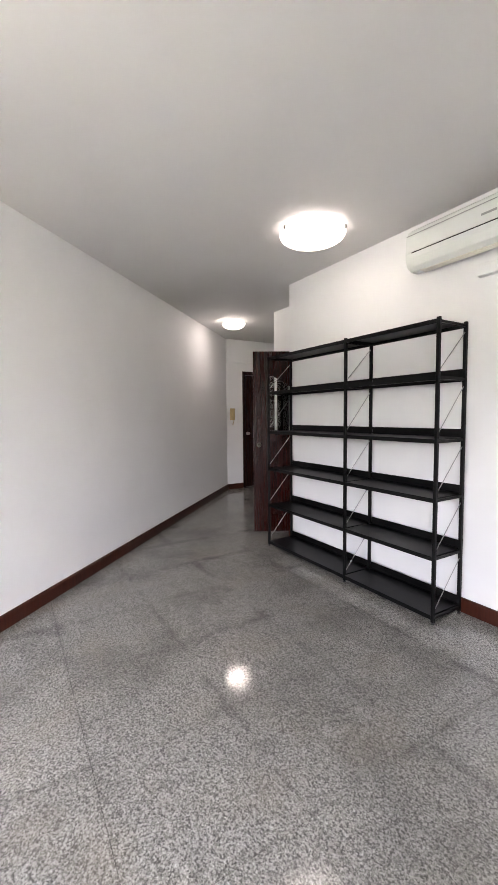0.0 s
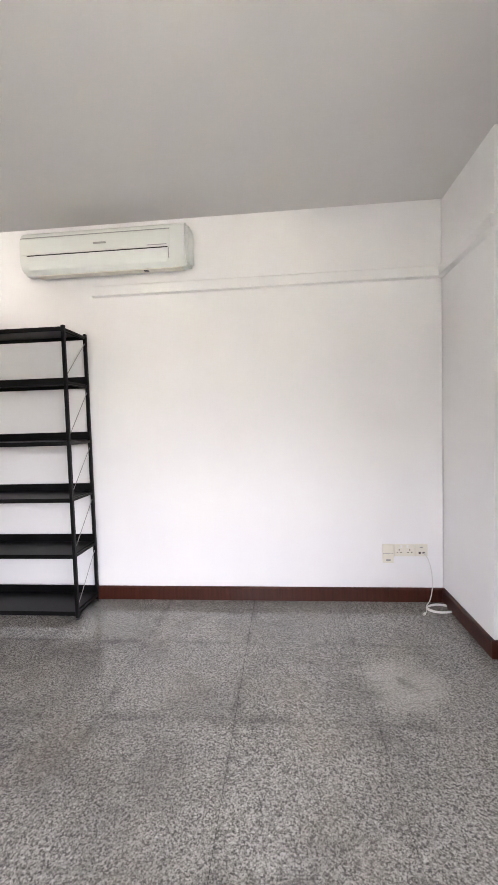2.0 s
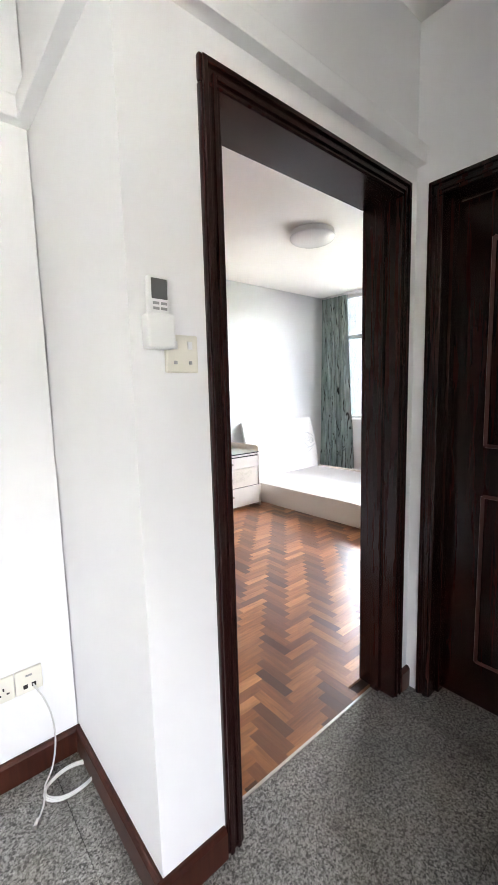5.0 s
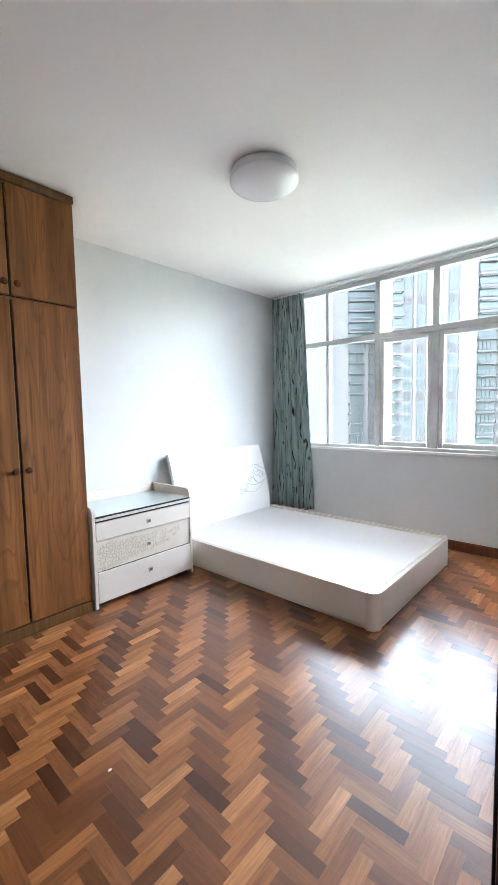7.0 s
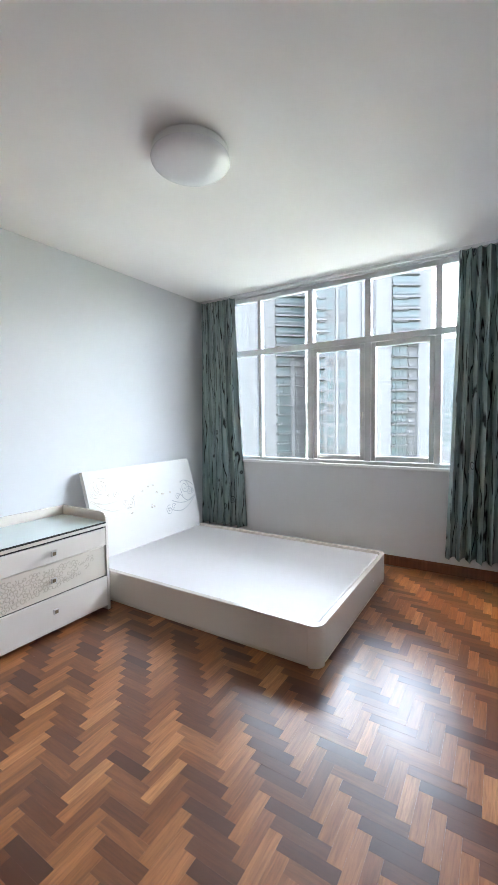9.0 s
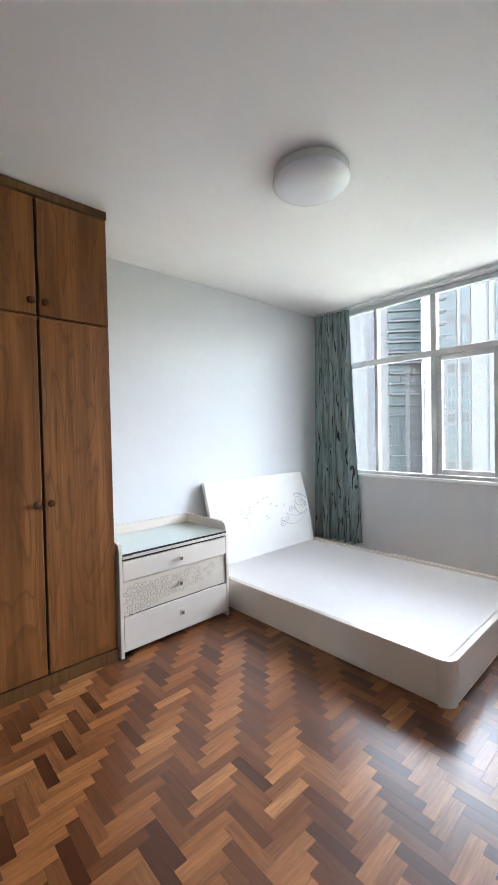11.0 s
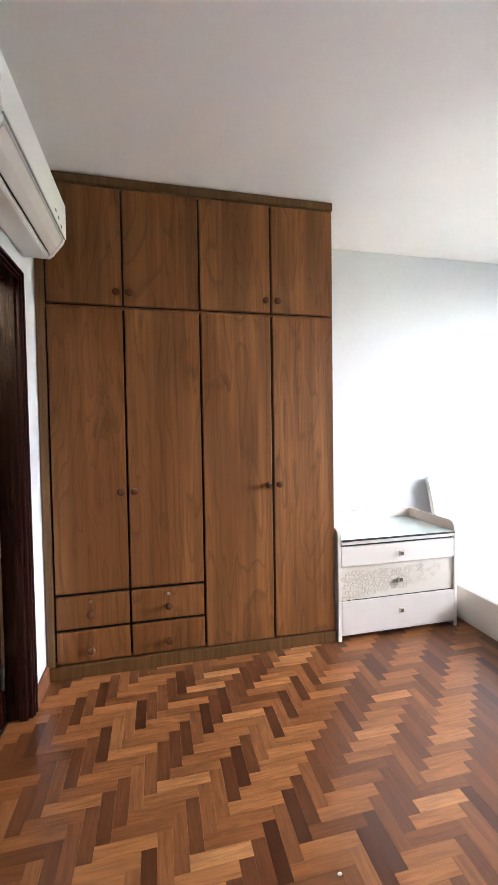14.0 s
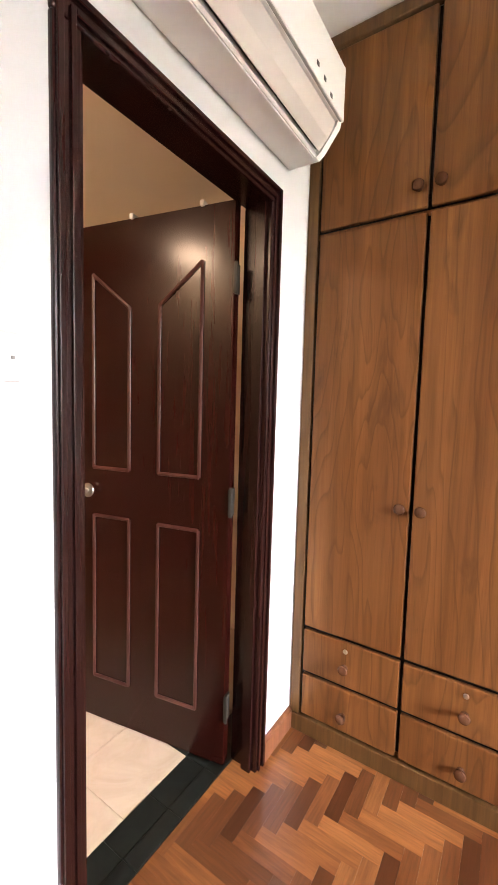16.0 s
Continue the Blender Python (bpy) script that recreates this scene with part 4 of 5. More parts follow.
def bed():
    x0, x1, y0, y1, top = 2.822, 4.282, 0.418, 2.40, 0.238
    t = thing("bed", (x0, y0, 0), "white lacquered double bed frame without mattress, curved headboard with scrollwork", "bed")
    W, L = x1 - x0, y1 - y0
    for nm, a in (("side_rail", (0, 0.035, 0.07, L, 0.022, top)), ("side_rail", (W - 0.035, W, 0.07, L, 0.022, top))):
        r = part(nm, bbox(*a, r=0.006), white_lacquer, t)
    part("lower_trim", bbox(0.006, 0.03, 0.05, L, 0.005, 0.026), ivory_lacquer, t)
    part("lower_trim", bbox(W - 0.03, W - 0.006, 0.05, L, 0.005, 0.026), ivory_lacquer, t)
    part("lower_trim", bbox(0.05, W - 0.05, 0.006, 0.03, 0.005, 0.026), ivory_lacquer, t)
    part("foot_rail", bbox(0.07, W - 0.07, 0.0, 0.035, 0.022, top, r=0.006), white_lacquer, t)
    for cx, sx in ((0.0, 1), (W, -1)):
        out = []
        for k in range(9):
            a = math.pi / 2 * k / 8
            out.append((cx + sx * (0.07 - 0.07 * math.sin(a)), 0.07 - 0.07 * math.cos(a)))
        out += [(cx + sx * 0.035, 0.07)] + [(cx + sx * (0.07 - 0.035 * math.cos(math.pi / 2 * k / 4)), 0.07 - 0.035 * math.sin(math.pi / 2 * k / 4)) for k in range(1, 5)]
        bm = prism(bmesh.new(), out, "z", 0.0, top)
        part("corner_post", bm, white_lacquer, t, "rounded corner post", True)
    part("base_board", bbox(0.050, W - 0.050, 0.050, L + 0.01, 0.17, 0.222, r=0.008), mattress_board, t, "white fabric-covered base board, lightly marked")
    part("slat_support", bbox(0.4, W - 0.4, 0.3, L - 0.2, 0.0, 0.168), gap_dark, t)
    part("bolt_cap", lathe(bmesh.new(), [(0, -0.003), (0.007, -0.003), (0.008, 0.0)], 12, (W * 0.72, 0.0, 0.13), "y"), steel, t)
    # headboard: leans back in a gentle curve
    hb = bmesh.new()
    hx0, hx1, n, zt = 0.112, W - 0.02, 14, 0.943

    def back(z):
        u = max(0.0, (z - 0.2) / (zt - 0.2))
        return L - 0.01 + 0.175 * u ** 1.4
    out = [(back(0.03 + (zt - 0.03) * k / n), 0.03 + (zt - 0.03) * k / n) for k in range(n + 1)]
    out2 = [(y + 0.038, z - 0.006 * (i / n)) for i, (y, z) in enumerate(out)]
    prism(hb, out + out2[::-1], "x", hx0, hx1)
    head = part("headboard", hb, bed_lacquer, t, "glossy white curved headboard", True)
    # silver scrollwork at the outer end, pale scrollwork at the other
    for m, mir, lab in ((scroll_silver, 1, "silver-grey scrollwork"), (ivory_lacquer, -1, "pale scrollwork")):
        bm = bmesh.new()
        e = hx1 - 0.015 if mir > 0 else hx0 + 0.015

        def swoop(x0, z0, x1, z1, sag, n=28):
            return [(e + mir * (x0 + (x1 - x0) * k / n), z0 + (z1 - z0) * k / n - sag * math.sin(math.pi * k / n)) for k in range(n + 1)]
        curves = [swoop(-0.44, 0.49, 0.0, 0.55, 0.085), swoop(-0.36, 0.55, 0.0, 0.56, 0.05), swoop(-0.23, 0.60, -0.03, 0.54, 0.055),
                  spiral(e - 0.415 * mir, 0.465, 0.05, 1.6, 1.2, 40, mir), spiral(e - 0.35 * mir, 0.49, 0.032, 1.3, 0.2, 30, mir),
                  spiral(e - 0.135 * mir, 0.655, 0.075, 1.8, 2.4, 48, -mir), spiral(e - 0.075 * mir, 0.605, 0.05, 1.6, 2.0, 40, -mir),
                  spiral(e - 0.03 * mir, 0.60, 0.028, 1.4, 1.6, 30, -mir), spiral(e - 0.27 * mir, 0.575, 0.035, 1.4, 0.0, 30, mir),
                  swoop(-0.21, 0.655, -0.19, 0.56, 0.0, 10), swoop(-0.19, 0.72, 0.0, 0.66, -0.03)]
        lift = 0.0 if mir > 0 else 0.15
        for c in curves:
            c = [(x, z + lift) for x, z in c]
            pts = [(min(max(x, hx0 + 0.01), hx1 - 0.01), back(z) - 0.0005, z) for x, z in c]
            tube(bm, pts, 0.0036 if mir > 0 else 0.003, 6, 0.5, Vector((0, 1, 0)))
        part("scrollwork", bm, m, head, lab, True)
    rnd = random.Random(3)
    for i in range(15):
        x, z = hx0 + 0.2 + 0.75 * rnd.random(), 0.52 + 0.24 * rnd.random()
        bm = bmesh.new()
        for k in range(5):
            a = 6.283 * k / 5 + i
            tube(bm, [(x, back(z), z), (x + 0.013 * math.cos(a), back(z) - 0.001, z + 0.013 * math.sin(a))], 0.004, 6, 0.4, Vector((0, 1, 0)))
        part("flower", bm, ivory_lacquer, head)
    return t


bed()


# ---- window and curtains ----
def window():
    ya, yb, za, zb = WIN
    xw = 4.722
    t = thing("window_1", (xw, 0, 0), "wide grey aluminium window with upper lights and two casements", "window", kind="structure")
    d = 0.03

    def bar(nm, y0, y1, z0, z1, dd=d, x=0.0):
        return part(nm, bbox(x - dd, x + dd, y0, y1, z0, z1, r=0.004), window_metal, t)
    zt = 2.10
    bar("frame_bottom", ya, yb, za, za + 0.035)
    bar("frame_top", ya, yb, zb - 0.045, zb)
    bar("frame_side", yb - 0.035, yb, za + 0.036, zb - 0.046)
    bar("frame_side", ya, ya + 0.035, za + 0.036, zb - 0.046)
    bar("transom", ya + 0.036, yb - 0.036, zt - 0.028, zt + 0.028)
    mull = [1.868, 1.272, 0.692, 0.085]
    for k, m in enumerate(mull):
        w = (0.019, 0.027, 0.03, 0.026)[k]
        bar("mullion", m - w, m + w, za + 0.036, zt - 0.029)
        bar("mullion", m - w, m + w, zt + 0.029, zb - 0.046)
    cells = [(mull[0] + 0.02, yb - 0.036), (mull[1] + 0.028, mull[0] - 0.02), (mull[2] + 0.031, mull[1] - 0.028), (mull[3] + 0.027, mull[2] - 0.031), (ya + 0.036, mull[3] - 0.027)]
    for k, (a, b) in enumerate(cells):
        pane = part("pane", bbox(0.021, 0.027, a, b, zt + 0.029, zb - 0.046), pane_glass, t, "glass tinted to dim the view out")
        if k in (2, 3):
            s = part("casement", bbox(-0.022, 0.03, a + 0.002, a + 0.042, za + 0.04, zt - 0.032, r=0.004), window_metal, t)
            s2 = bmesh.new()
            box(s2, -0.022, 0.03, b - 0.042, b - 0.002, za + 0.04, zt - 0.032, r=0.004)
            part("casement_stile", s2, window_metal, s)
            part("casement_rail", bbox(-0.022, 0.03, a + 0.043, b - 0.043, za + 0.04, za + 0.085, r=0.004), window_metal, s)
            part("casement_rail", bbox(-0.022, 0.03, a + 0.043, b - 0.043, zt - 0.075, zt - 0.032, r=0.004), window_metal, s)
            part("pane", bbox(0.021, 0.027, a + 0.043, b - 0.043, za + 0.086, zt - 0.076), pane_glass, s, "glass tinted to dim the view out")
            h = part("handle", bbox(-0.05, -0.023, a + 0.010, a + 0.034, 1.36, 1.42, r=0.004), steel, s, "small metal window handle")
            part("lever", bbox(-0.058, -0.045, a + 0.014, a + 0.026, 1.30, 1.40, r=0.003), steel, s)
        else:
            part("pane", bbox(0.021, 0.027, a, b, za + 0.036, zt - 0.029), pane_glass, t, "glass tinted to dim the view out")
    part("sill", bbox(EW - 0.028 - xw, -0.031, ya, yb, za - 0.022, za + 0.004, r=0.004), sill_paint, t, "white painted sill")
    return t


window()
for ob in list(bpy.data.objects):
    if ob.type == "MESH" and ob.data.materials and ob.data.materials[0] == pane_glass:
        ob.visible_shadow = False


def curtain(y0, y1, ytop0, ytop1, zlo, folds, seed, label):
    """A hanging cloth from ytop0..ytop1 at the rail to y0..y1 at its hem, x in front of the wall."""
    t = thing("curtain", (4.585, 0, 0), label, "curtain", "curtains")
    rnd = random.Random(seed)
    ph = [rnd.uniform(-0.5, 0.5) for _ in range(folds * 2 + 3)]
    nu, nv = folds * 14, 40
    bm = bmesh.new()
    uvl = bm.loops.layers.uv.new("UVMap")
    grid, real = [], (y1 - y0) * 2.1
    for j in range(nv + 1):
        v = j / nv
        row = []
        for i in range(nu + 1):
            u = i / nu
            w = u * folds
            k = int(min(w * 2, len(ph) - 2))
            a = 2 * math.pi * w + 0.7 * ph[k] * math.sin(v * 2.2 + k) + 0.6 * math.sin(3.1 * u + seed) * v
            amp = (0.038 + 0.016 * math.sin(5 * u + seed)) * (0.65 + 0.5 * v)
            ya, yb_ = ytop0 + (y0 - ytop0) * v ** 1.3, ytop1 + (y1 - ytop1) * v ** 1.3
            x = amp * math.sin(a) + 0.006 * math.sin(2.7 * a + 4 * v)
            y = ya + (yb_ - ya) * (u + 0.018 * math.sin(2 * a + 1) * (1 if 0 < i < nu else 0))
            z = 2.695 + (zlo - 2.695) * v + 0.006 * math.sin(a) * v
            row.append((bm.verts.new((x, y, z)), u * real, (1 - v) * (2.695 - zlo)))
        grid.append(row)
    for j in range(nv):
        for i in range(nu):
            q = (grid[j][i], grid[j][i + 1], grid[j + 1][i + 1], grid[j + 1][i])
            f = bm.faces.new([c[0] for c in q])
            for lp, c in zip(f.loops, q):
                lp[uvl].uv = (c[1], c[2])
    cl = part("cloth", bm, curtain_fabric, t, "", True)
    sol = cl.modifiers.new("thickness", "SOLIDIFY")
    sol.thickness = 0.003
    return t


curtain(2.03, 2.60, 2.12, 2.575, 0.16, 6, 2, "grey-green patterned curtain drawn to the corner by the headboard")
curtain(-0.48, 0.0, -0.485, -0.07, 0.17, 6, 5, "grey-green patterned curtain hanging at the window's other end")
rail = thing("curtain_rail", (4.585, 1.05, 2.705), "slim grey metal curtain rail under the ceiling", "curtain rail")
part("track", bbox(-0.012, 0.012, -1.53, 1.53, -0.008, 0.016, r=0.002), window_metal, rail)
for k in range(5):
    part("bracket", bbox(-0.016, 0.075, -1.4 + 0.7 * k - 0.01, -1.4 + 0.7 * k + 0.01, 0.0165, 0.0195), window_metal, rail)


def air_conditioner_bedroom():
    t = thing("air_conditioner", (WW, 1.44, 2.205), "white wall-mounted split air conditioner above the bathroom door", "air conditioner", "air conditioners", turn=0)
    a, b = -0.43, 0.445
    cheek = [(0.0, 0.0), (0.115, -0.005), (0.135, 0.01), (0.185, 0.075), (0.19, 0.10), (0.185, 0.262), (0.165, 0.288), (0.0, 0.29)]
    hollow = [(0.0, 0.0), (0.112, -0.005), (0.118, 0.0), (0.112, 0.020), (0.160, 0.085), (0.187, 0.088), (0.19, 0.10), (0.185, 0.262), (0.165, 0.288), (0.0, 0.29)]
    part("body", prism(bmesh.new(), hollow, "y", a + 0.046, b - 0.046), white_plastic, t)
    for c0, c1 in ((a, a + 0.045), (b - 0.045, b)):
        bm = prism(bmesh.new(), cheek, "y", c0, c1)
        outer = a if c0 == a else b
        bmesh.ops.bevel(bm, geom=[e for e in bm.edges if abs(e.verts[0].co.y - outer) < 1e-6 and abs(e.verts[1].co.y - outer) < 1e-6 and max(v.co.x for v in e.verts) > 0.01],
                        offset=0.018, segments=4, affect="EDGES")
        part("end_cheek", bm, white_plastic, t, "", True)
    bm = bbox(0.186, 0.195, a + 0.012, b - 0.012, 0.096, 0.262, r=0.004)
    part("front_panel", bm, white_plastic, t)
    bm = prism(bmesh.new(), [(0.1245, 0.010), (0.129, 0.006), (0.158, 0.036), (0.182, 0.078), (0.177, 0.081), (0.153, 0.040)], "y", a + 0.062, b - 0.052)
    part("louvre", bm, louvre_plastic, t, "greyish air flap, slightly open")
    bm = prism(bmesh.new(), [(0.1125, 0.0205), (0.1155, 0.0175), (0.1625, 0.0810), (0.1595, 0.0840)], "y", a + 0.048, b - 0.048)
    part("outlet_gap", bm, gap_dark, t)
    bm = prism(bmesh.new(), [(0.186, 0.089), (0.1935, 0.090), (0.1935, 0.0935), (0.186, 0.0925)], "y", a + 0.03, b - 0.03)
    part("panel_gap", bm, grey_plastic, t)
    part("underside", bbox(0.012, 0.108, a + 0.05, b - 0.05, -0.0085, -0.0015, r=0.002), white_plastic, t)
    for k, z in enumerate((0.128, 0.120, 0.105)):
        part("indicator", bbox(0.1945, 0.1965, b - 0.23 + 0.05 * k, b - 0.215 + 0.05 * k, z, z + 0.012), dark_plastic, t)
    cl = bmesh.new()
    tube(cl, [(0.03, a - 0.001, 0.02), (0.065, a - 0.001, 0.02), (0.068, a - 0.001, 0.06), (0.035, a - 0.001, 0.06)], 0.0018, 6)
    part("side_clip", cl, grey_plastic, t)
    return t


air_conditioner_bedroom()
socket_plate("switch_plate", (WW, 0.832, 1.430), (0.165, 0.082), "white double switch plate with a red rocker beside the bathroom door",
             [("divider", -0.0, 0, 0.002, 0.08, grey_plastic), ("rocker", 0.042, 0.0, 0.03, 0.03, white_plastic), ("screw", 0.07, 0, 0.006, 0.006, grey_plastic),
              ("screw", 0.012, 0, 0.006, 0.006, grey_plastic), ("red_rocker", -0.032, 0.0, 0.011, 0.016, red_plastic), ("screw", -0.012, 0, 0.006, 0.006, grey_plastic)], axis="x", cat="switch")
s = socket_plate("wall_socket", (2.9, SW, 0.33), (0.09, 0.09), "white power socket low on the bedroom wall", pins(0, 0), axis="x", cat="socket")
s.matrix_basis = pose(3.35, SW, 0.33, 0, 0, 180)

# ---- outside: ground and towers ----
structure("ground", bbox(-1500, 1500, -1500, 1500, -46, -45), ground_far, "distant green and grey ground far below")


def tower(at, turn, strips, z_split, floor_h, depth, label):
    """A slab block whose face runs along +x from at, turned; strips are (kind, width)."""
    t = thing("apartment_building", (*at, -45), label, "apartment building", "apartment towers", turn=turn)
    z0 = 45.0
    total = sum(w for _, w in strips)
    part("wall", bbox(0, total, 0.6, depth, 0, 87), facade_white_dimmed, t)
    floors = range(-5, 12)
    shared = {}

    def put(name, key, make, material, x, z, y=0.0):
        if key not in shared:
            shared[key] = finish(name, make(), material)
        ob = new(name, shared[key])
        ob.parent = t
        ob.location = (x, y, z)
        return ob
    x = 0.0
    for kind, w in strips:
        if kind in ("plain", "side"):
            part("wall_strip", bbox(x, x + w - 0.02, 0.0 if kind == "plain" else 0.4, 0.59, 0, 87), facade_white_dimmed, t)
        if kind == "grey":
            part("wall_strip", bbox(x, x + w - 0.02, 0.15, 0.59, 0, 87), facade_grey_dimmed, t)
        for f in floors:
            z = z0 + f * floor_h
            hi = f * floor_h > z_split
            if kind == "balcony":
                ww = w - 0.1
                def slab(ww=ww):
                    bm = bmesh.new()
                    prism(bm, [(0.1, 0.55), (ww, 0.55), (ww - 0.3, -0.9), (0.4, -0.9)], "z", -0.35, 0.12)
                    return bm
                def rail(ww=ww):
                    bm = bmesh.new()
                    box(bm, 0.4, ww - 0.3, -0.88, -0.80, 0.85, 0.95)
                    for k in range(9):
                        xx = 0.42 + (ww - 0.76) * k / 8
                        box(bm, xx, xx + 0.06, -0.86, -0.82, 0.12, 0.85)
                    return bm
                def glass(ww=ww):
                    bm = bmesh.new()
                    for k in range(4):
                        xx = 0.4 + (ww - 0.6) * k / 4
                        box(bm, xx + 0.06, xx + (ww - 0.6) / 4 - 0.06, 0.44, 0.595, 0.35, 2.2)
                    return bm
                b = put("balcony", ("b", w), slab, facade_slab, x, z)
                r = put("railing", ("r", w), rail, facade_white_dimmed, x, z)
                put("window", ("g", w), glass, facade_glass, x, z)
            elif kind == "dark":
                # near-black panel puts the recess's shade into the colour
                def deep(w=w):
                    return bbox(0.05, w - 0.05, 0.5, 0.595, 0.0, floor_h - 0.5)
                def edge(w=w):
                    return bbox(0.0, w, -0.1, 0.595, -0.45, 0.0)
                put("window", ("dk", w), deep, facade_dark, x, z)
                put("ledge", ("de", w), edge, facade_slab, x, z)
                put("air_box", ("da", w), lambda w=w: bbox(0.3, w * 0.45, 0.1, 0.5, 0.2, 1.0), facade_white_dimmed, x, z)
            elif kind == "slots":
                def slot(w=w):
                    bm = bmesh.new()
                    for k in range(2):
                        for lo, hi in ((0.25, 1.15), (1.3, 2.2)):
                            box(bm, w * (0.2 + 0.32 * k), w * (0.46 + 0.32 * k), 0.5, 0.597, lo, hi)
                    return bm
                put("window", ("sl", w, f % 4 == 1), slot, facade_dark if f % 4 == 1 else facade_glass, x, z)
            elif kind == "small":
                def sm(w=w):
                    bm = bmesh.new()
                    box(bm, w * 0.15, w * 0.85, 0.5, 0.597, 0.7, 2.0)
                    return bm
                put("window", ("sm", w), sm, facade_glass, x, z)
        x += w
    # wide terraces on the upper floors, over each run of balconies
    runs, xx = [], 0.0
    for kind, w in strips:
        if kind in ("balcony", "dark"):
            if runs and abs(runs[-1][1] - xx) < 1.5:
                runs[-1][1] = xx + w
            else:
                runs.append([xx, xx + w])
        xx += w
    for a, b in runs:
        for f in range(8):
            z = z0 + z_split + f * floor_h + 1.2
            put("terrace", ("ta", a), lambda: bbox(0, b - a, -1.1, 0.59, -0.35, 0.15), facade_grey_dimmed, a, z)
            put("terrace_rail", ("tr", a), lambda: bbox(0, b - a, -1.08, -1.0, 0.75, 0.95), facade_white_dimmed, a, z)
            put("terrace_window", ("tw", a), lambda: bbox(0.2, b - a - 0.2, -0.25, -0.15, 0.5, 2.3), facade_glass, a, z)
    return t


def aim(px_tan, depth):
    """A place seen from the room at a given sideways slope and depth along the gaze to the north-east."""
    return (0.76 + depth * (0.755 + 0.655 * px_tan), -0.37 + depth * (0.655 - 0.755 * px_tan))


def facing(p, q):
    return math.degrees(math.atan2(q[1] - p[1], q[0] - p[0]))


pa = aim(0.02, 117)
tower(pa, facing(pa, aim(0.33, 117)), [("small", 2.4), ("small", 2.4), ("plain", 2.2), ("grey", 1.2), ("slots", 2.4), ("grey", 0.8), ("plain", 7.4), ("grey", 2.0), ("side", 3.6), ("balcony", 4.6), ("side", 1.2), ("dark", 3.4)], 19.0, 2.9, 14,
      "tall white apartment tower with grey balconies, seen through the window")
pb = aim(0.335, 100)
tower(pb, facing(pb, aim(0.63, 97)), [("balcony", 2.4), ("slots", 2.6), ("plain", 0.6), ("slots", 2.4), ("plain", 3.2), ("grey", 0.5), ("plain", 1.0), ("slots", 2.8), ("plain", 4.0), ("balcony", 4.4), ("dark", 2.8), ("side", 3.5)], 19.5, 2.9, 14,
      "tall white apartment tower with strips of windows and grey balconies")
pd = aim(0.60, 190)
tower(pd, facing(pd, aim(0.9, 190)), [("small", 3.0), ("small", 3.0), ("small", 3.0), ("small", 3.0), ("small", 3.0), ("small", 3.0), ("small", 3.0), ("small", 3.0), ("small", 3.0), ("plain", 6.0)], 60, 2.9, 12,
      "pale distant apartment block with rows of windows")

# ---- floors laid piece by piece ----
def granite_floor():
    holder = thing("floor_granite", (0, 0, 0), "polished speckled grey granite floor tiles in the living room", "floor", kind="structure")
    T, g = 0.597, 0.0007
    X0, Y0 = -1.300, -1.765
    shared = None
    k = 0
    for i in range(-11, 7):
        for j in range(-6, 9):
            x, y = X0 + i * T, Y0 + j * T
            cx, cy = x + T / 2, y + T / 2
            if cx + cy < -7.3 or cx < -7.9 or cy < -5.2 or cy > 3.3 or cx > 2.6:
                continue
            if cy > 0.3 and cx > -5.0 and not (cx < -3.1 and cy < 2.3):
                continue
            x0, x1, y0, y1 = x + g, x + T - g, y + g, y + T - g
            y1 = min(y1, -0.572) if cx > 0.0 and cy > -0.9 else y1
            if cx > 0.0 and x0 < 0.0 and y + T > -0.6:
                ob = new("tile", finish("tile", bbox(x0 - x, -x, max(y0, y1 + 2 * g) - y, min(T - g, 0.05 - y), -0.02, 0.0), grey_granite))
                ob.location = (x, y, 0)
                ob.parent = holder
            if y1 - y0 < 0.02 or (cx > 0.0 and y0 > -0.6):
                continue
            bm = bmesh.new()
            box(bm, x0 - x, x1 - x, y0 - y, y1 - y, -0.02, 0.0)
            full = abs(y1 - y - T + g) < 1e-6
            if full and shared is not None:
                bm.free()
                ob = new("tile", shared)
            else:
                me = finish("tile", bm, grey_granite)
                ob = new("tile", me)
                if full:
                    shared = me
            ob.location = (x, y, 0)
            ob.parent = holder


granite_floor()


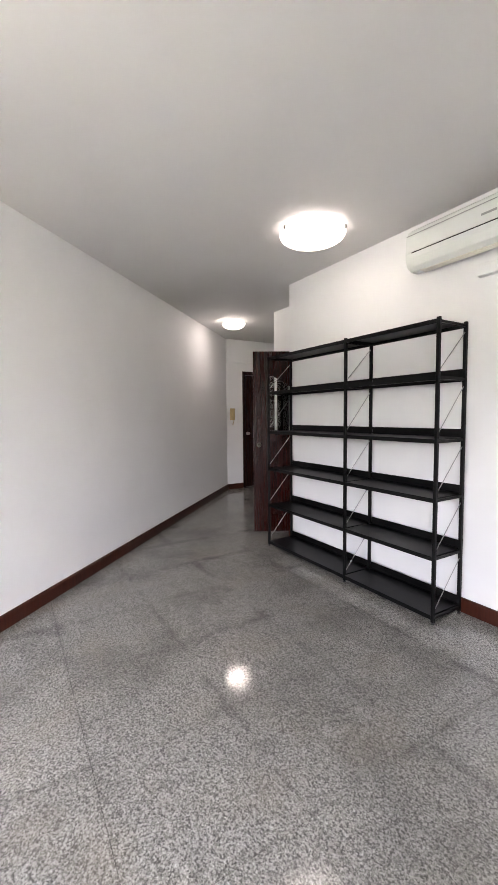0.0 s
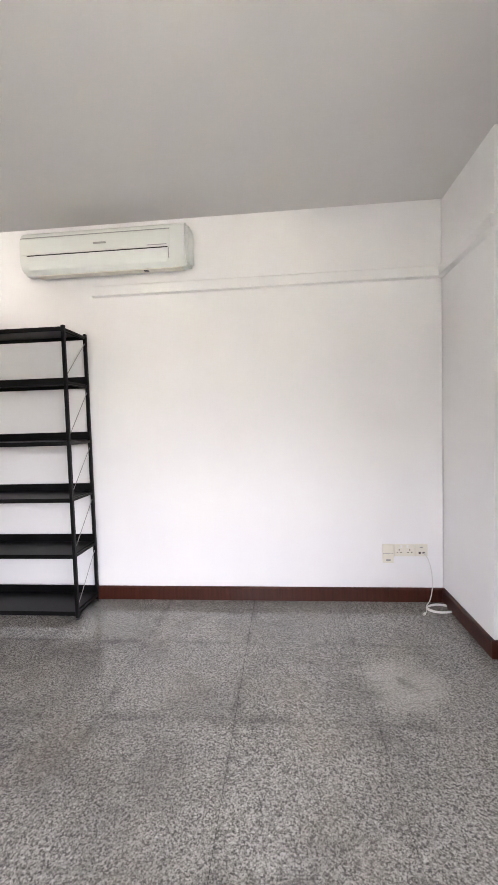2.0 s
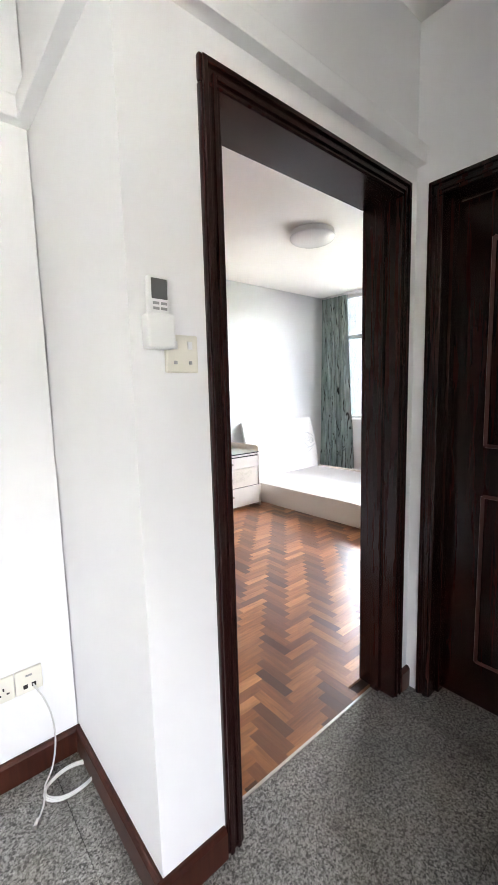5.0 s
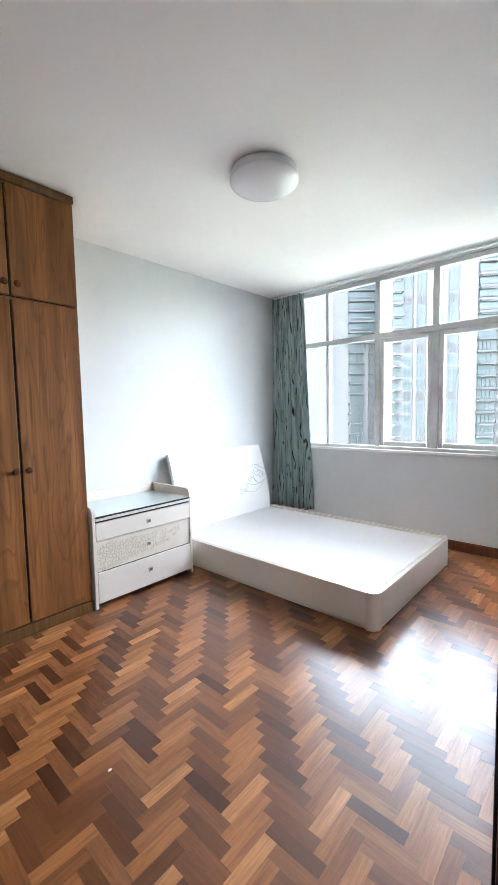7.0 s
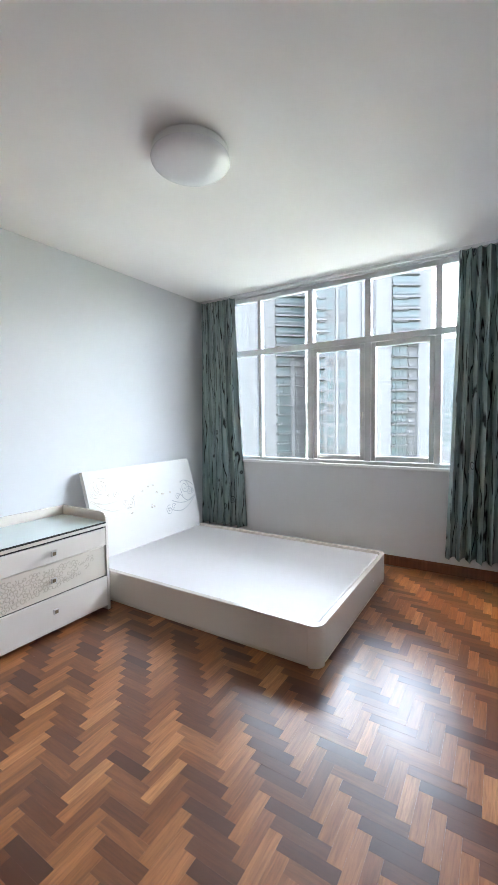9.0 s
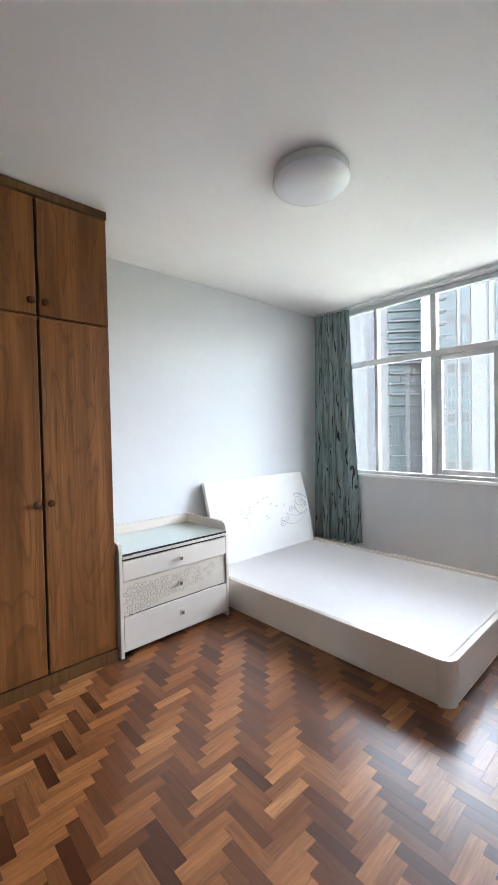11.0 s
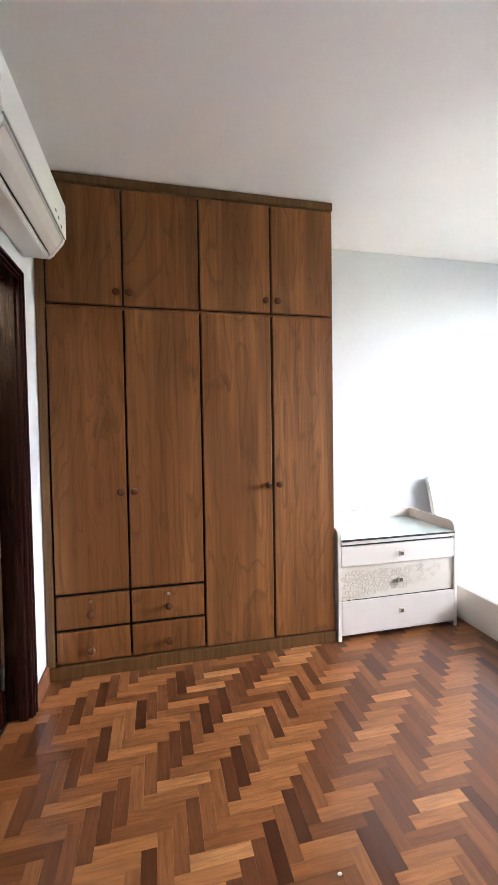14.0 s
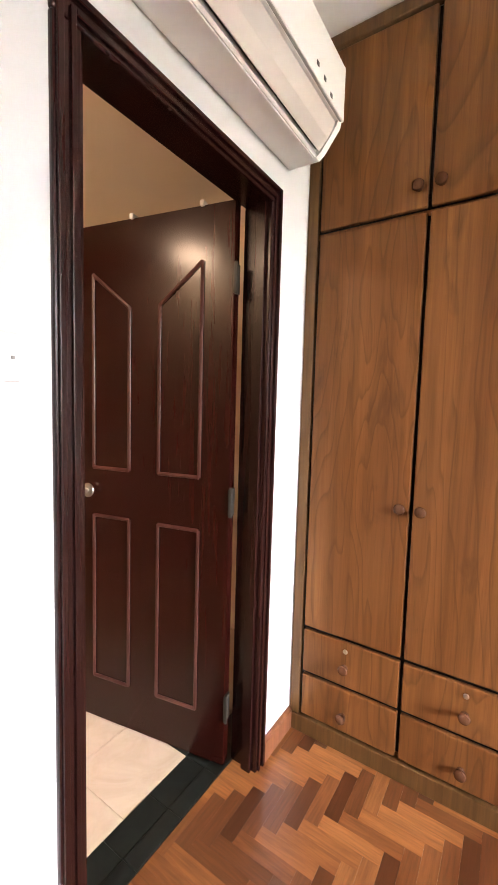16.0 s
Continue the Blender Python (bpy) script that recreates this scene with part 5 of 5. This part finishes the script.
def parquet_floor():
    holder = thing("floor_parquet", (0, 0, 0), "glossy reddish-brown herringbone parquet with worn uneven tones, cross blocks coloured darker for their sheen", "floor", kind="structure")
    L, W, g = 0.200, 0.050, 0.00015
    x_lo, x_hi, y_lo, y_hi = 0.082, EW - 0.001, -0.57, NW - 0.001
    A, B = 0.709 + W, 0.0

    def block(bm, x0, x1, y0, y1, along_x, uvl, z=0.0, lean=(0.0, 0.0)):
        b = 0.0001

        def up(x, y):
            return z + lean[0] * (x - (x0 + x1) / 2) + lean[1] * (y - (y0 + y1) / 2)
        lo = [bm.verts.new((x, y, -0.012)) for x, y in ((x0, y0), (x1, y0), (x1, y1), (x0, y1))]
        mi = [bm.verts.new((x, y, up(x, y) - b)) for x, y in ((x0, y0), (x1, y0), (x1, y1), (x0, y1))]
        hi = [bm.verts.new((x, y, up(x, y))) for x, y in ((x0 + b, y0 + b), (x1 - b, y0 + b), (x1 - b, y1 - b), (x0 + b, y1 - b))]
        fs = [bm.faces.new(hi)]
        for p, q in ((lo, mi), (mi, hi)):
            for k in range(4):
                fs.append(bm.faces.new((p[k], p[(k + 1) % 4], q[(k + 1) % 4], q[k])))
        for f in fs:
            for lp in f.loops:
                c = lp.vert.co
                lp[uvl].uv = (c.x, c.y) if along_x else (c.y, c.x)

    def start():
        bm = bmesh.new()
        return bm, bm.loops.layers.uv.new("UVMap")

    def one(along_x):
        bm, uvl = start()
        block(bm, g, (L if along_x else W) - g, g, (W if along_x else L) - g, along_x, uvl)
        return finish("parquet_block", bm, parquet_wood if along_x else parquet_cross_shaded)
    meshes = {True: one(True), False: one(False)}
    rests = {True: start(), False: start()}
    singles = 0
    rnd = random.Random(11)
    for n in range(-14, 40):
        for i in range(-70, 140):
            for along in (True, False):
                bx, by = A + n * L + i * W, B - n * L + i * W
                x0, y0 = (bx, by) if along else (bx, by + W)
                x1, y1 = x0 + (L if along else W), y0 + (W if along else L)
                if x1 < x_lo + 0.003 or x0 > x_hi - 0.003 or y1 < y_lo + 0.003 or y0 > y_hi - 0.003:
                    continue
                if y0 < SW and not (0.255 < (x0 + x1) / 2 < 1.097):
                    if y1 < SW + 0.003:
                        continue
                cx, cy = (x0 + x1) / 2, (y0 + y1) / 2
                inside = x0 > x_lo and x1 < x_hi and y0 > y_lo and y1 < y_hi
                if inside and singles < 300 and 0.6 < cx < 2.5 and 0.1 < cy < 1.5:
                    ob = new("parquet_block", meshes[along])
                    ob.matrix_basis = pose(x0, y0, rnd.uniform(-0.0001, 0.0001), rnd.gauss(0, 0.12), rnd.gauss(0, 0.12), 0)
                    ob.parent = holder
                    singles += 1
                else:
                    block(rests[along][0], max(x0 + g, x_lo), min(x1 - g, x_hi), max(y0 + g, y_lo), min(y1 - g, y_hi), along, rests[along][1], rnd.uniform(-0.0001, 0.0001), (rnd.gauss(0, 0.0021), rnd.gauss(0, 0.0021)))
    for along, m in ((True, parquet_wood), (False, parquet_cross_shaded)):
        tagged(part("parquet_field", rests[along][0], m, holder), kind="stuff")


parquet_floor()


def bath_floor():
    holder = thing("floor_bathroom", (0, 0, 0), "beige marble bathroom floor with a black marble border", "floor", kind="structure")

    def tile(nm, x0, x1, y0, y1, m, z=0.0):
        ob = new(nm, finish(nm, bbox(0.0008, x1 - x0 - 0.0008, 0.0008, y1 - y0 - 0.0008, -0.02, z, r=0.001, seg=1), m))
        ob.location = (x0, y0, 0)
        ob.parent = holder
    ys = [0.945, 1.082, 1.275, 1.463, 1.653, 1.80]
    for a, b in zip(ys, ys[1:]):
        tile("border_tile", -0.075, 0.018, a, b, black_marble)
        tile("threshold_tile", 0.019, 0.080, a, b, black_marble, 0.003)
    for k in range(10):
        x = -0.075 - 0.19 * (k + 1)
        tile("border_tile", x, x + 0.19, 1.655, 1.76, black_marble)
    for i in range(7):
        for j in range(5):
            x, y = -0.075 - 0.30 * (i + 1), 1.654 - 0.30 * (j + 1)
            tile("tile", x, x + 0.30, y, y + 0.30, beige_marble)
        tile("tile", -0.075 - 0.30 * (i + 1), -0.075 - 0.30 * i, 1.761, 2.5, beige_marble)


bath_floor()
part("door_strip", bbox(0.255, 1.097, -0.576, -0.566, -0.01, 0.003, r=0.001), steel, thing("threshold_strip", (0, 0, 0), "thin metal strip between granite and parquet", "floor trim"))

# a tiny white plastic bit on the floor
bm = bmesh.new()
bmesh.ops.create_icosphere(bm, subdivisions=2, radius=0.006)
for v in bm.verts:
    v.co = Vector((v.co.x * 1.3, v.co.y * 0.8, v.co.z * 0.6 + 0.0035))
tagged(new("plaster_crumb", finish("plaster_crumb", bm, white_plastic, True)), "small white plastic bit lying on the parquet", "debris").location = (1.297, 0.785, 0.0006)
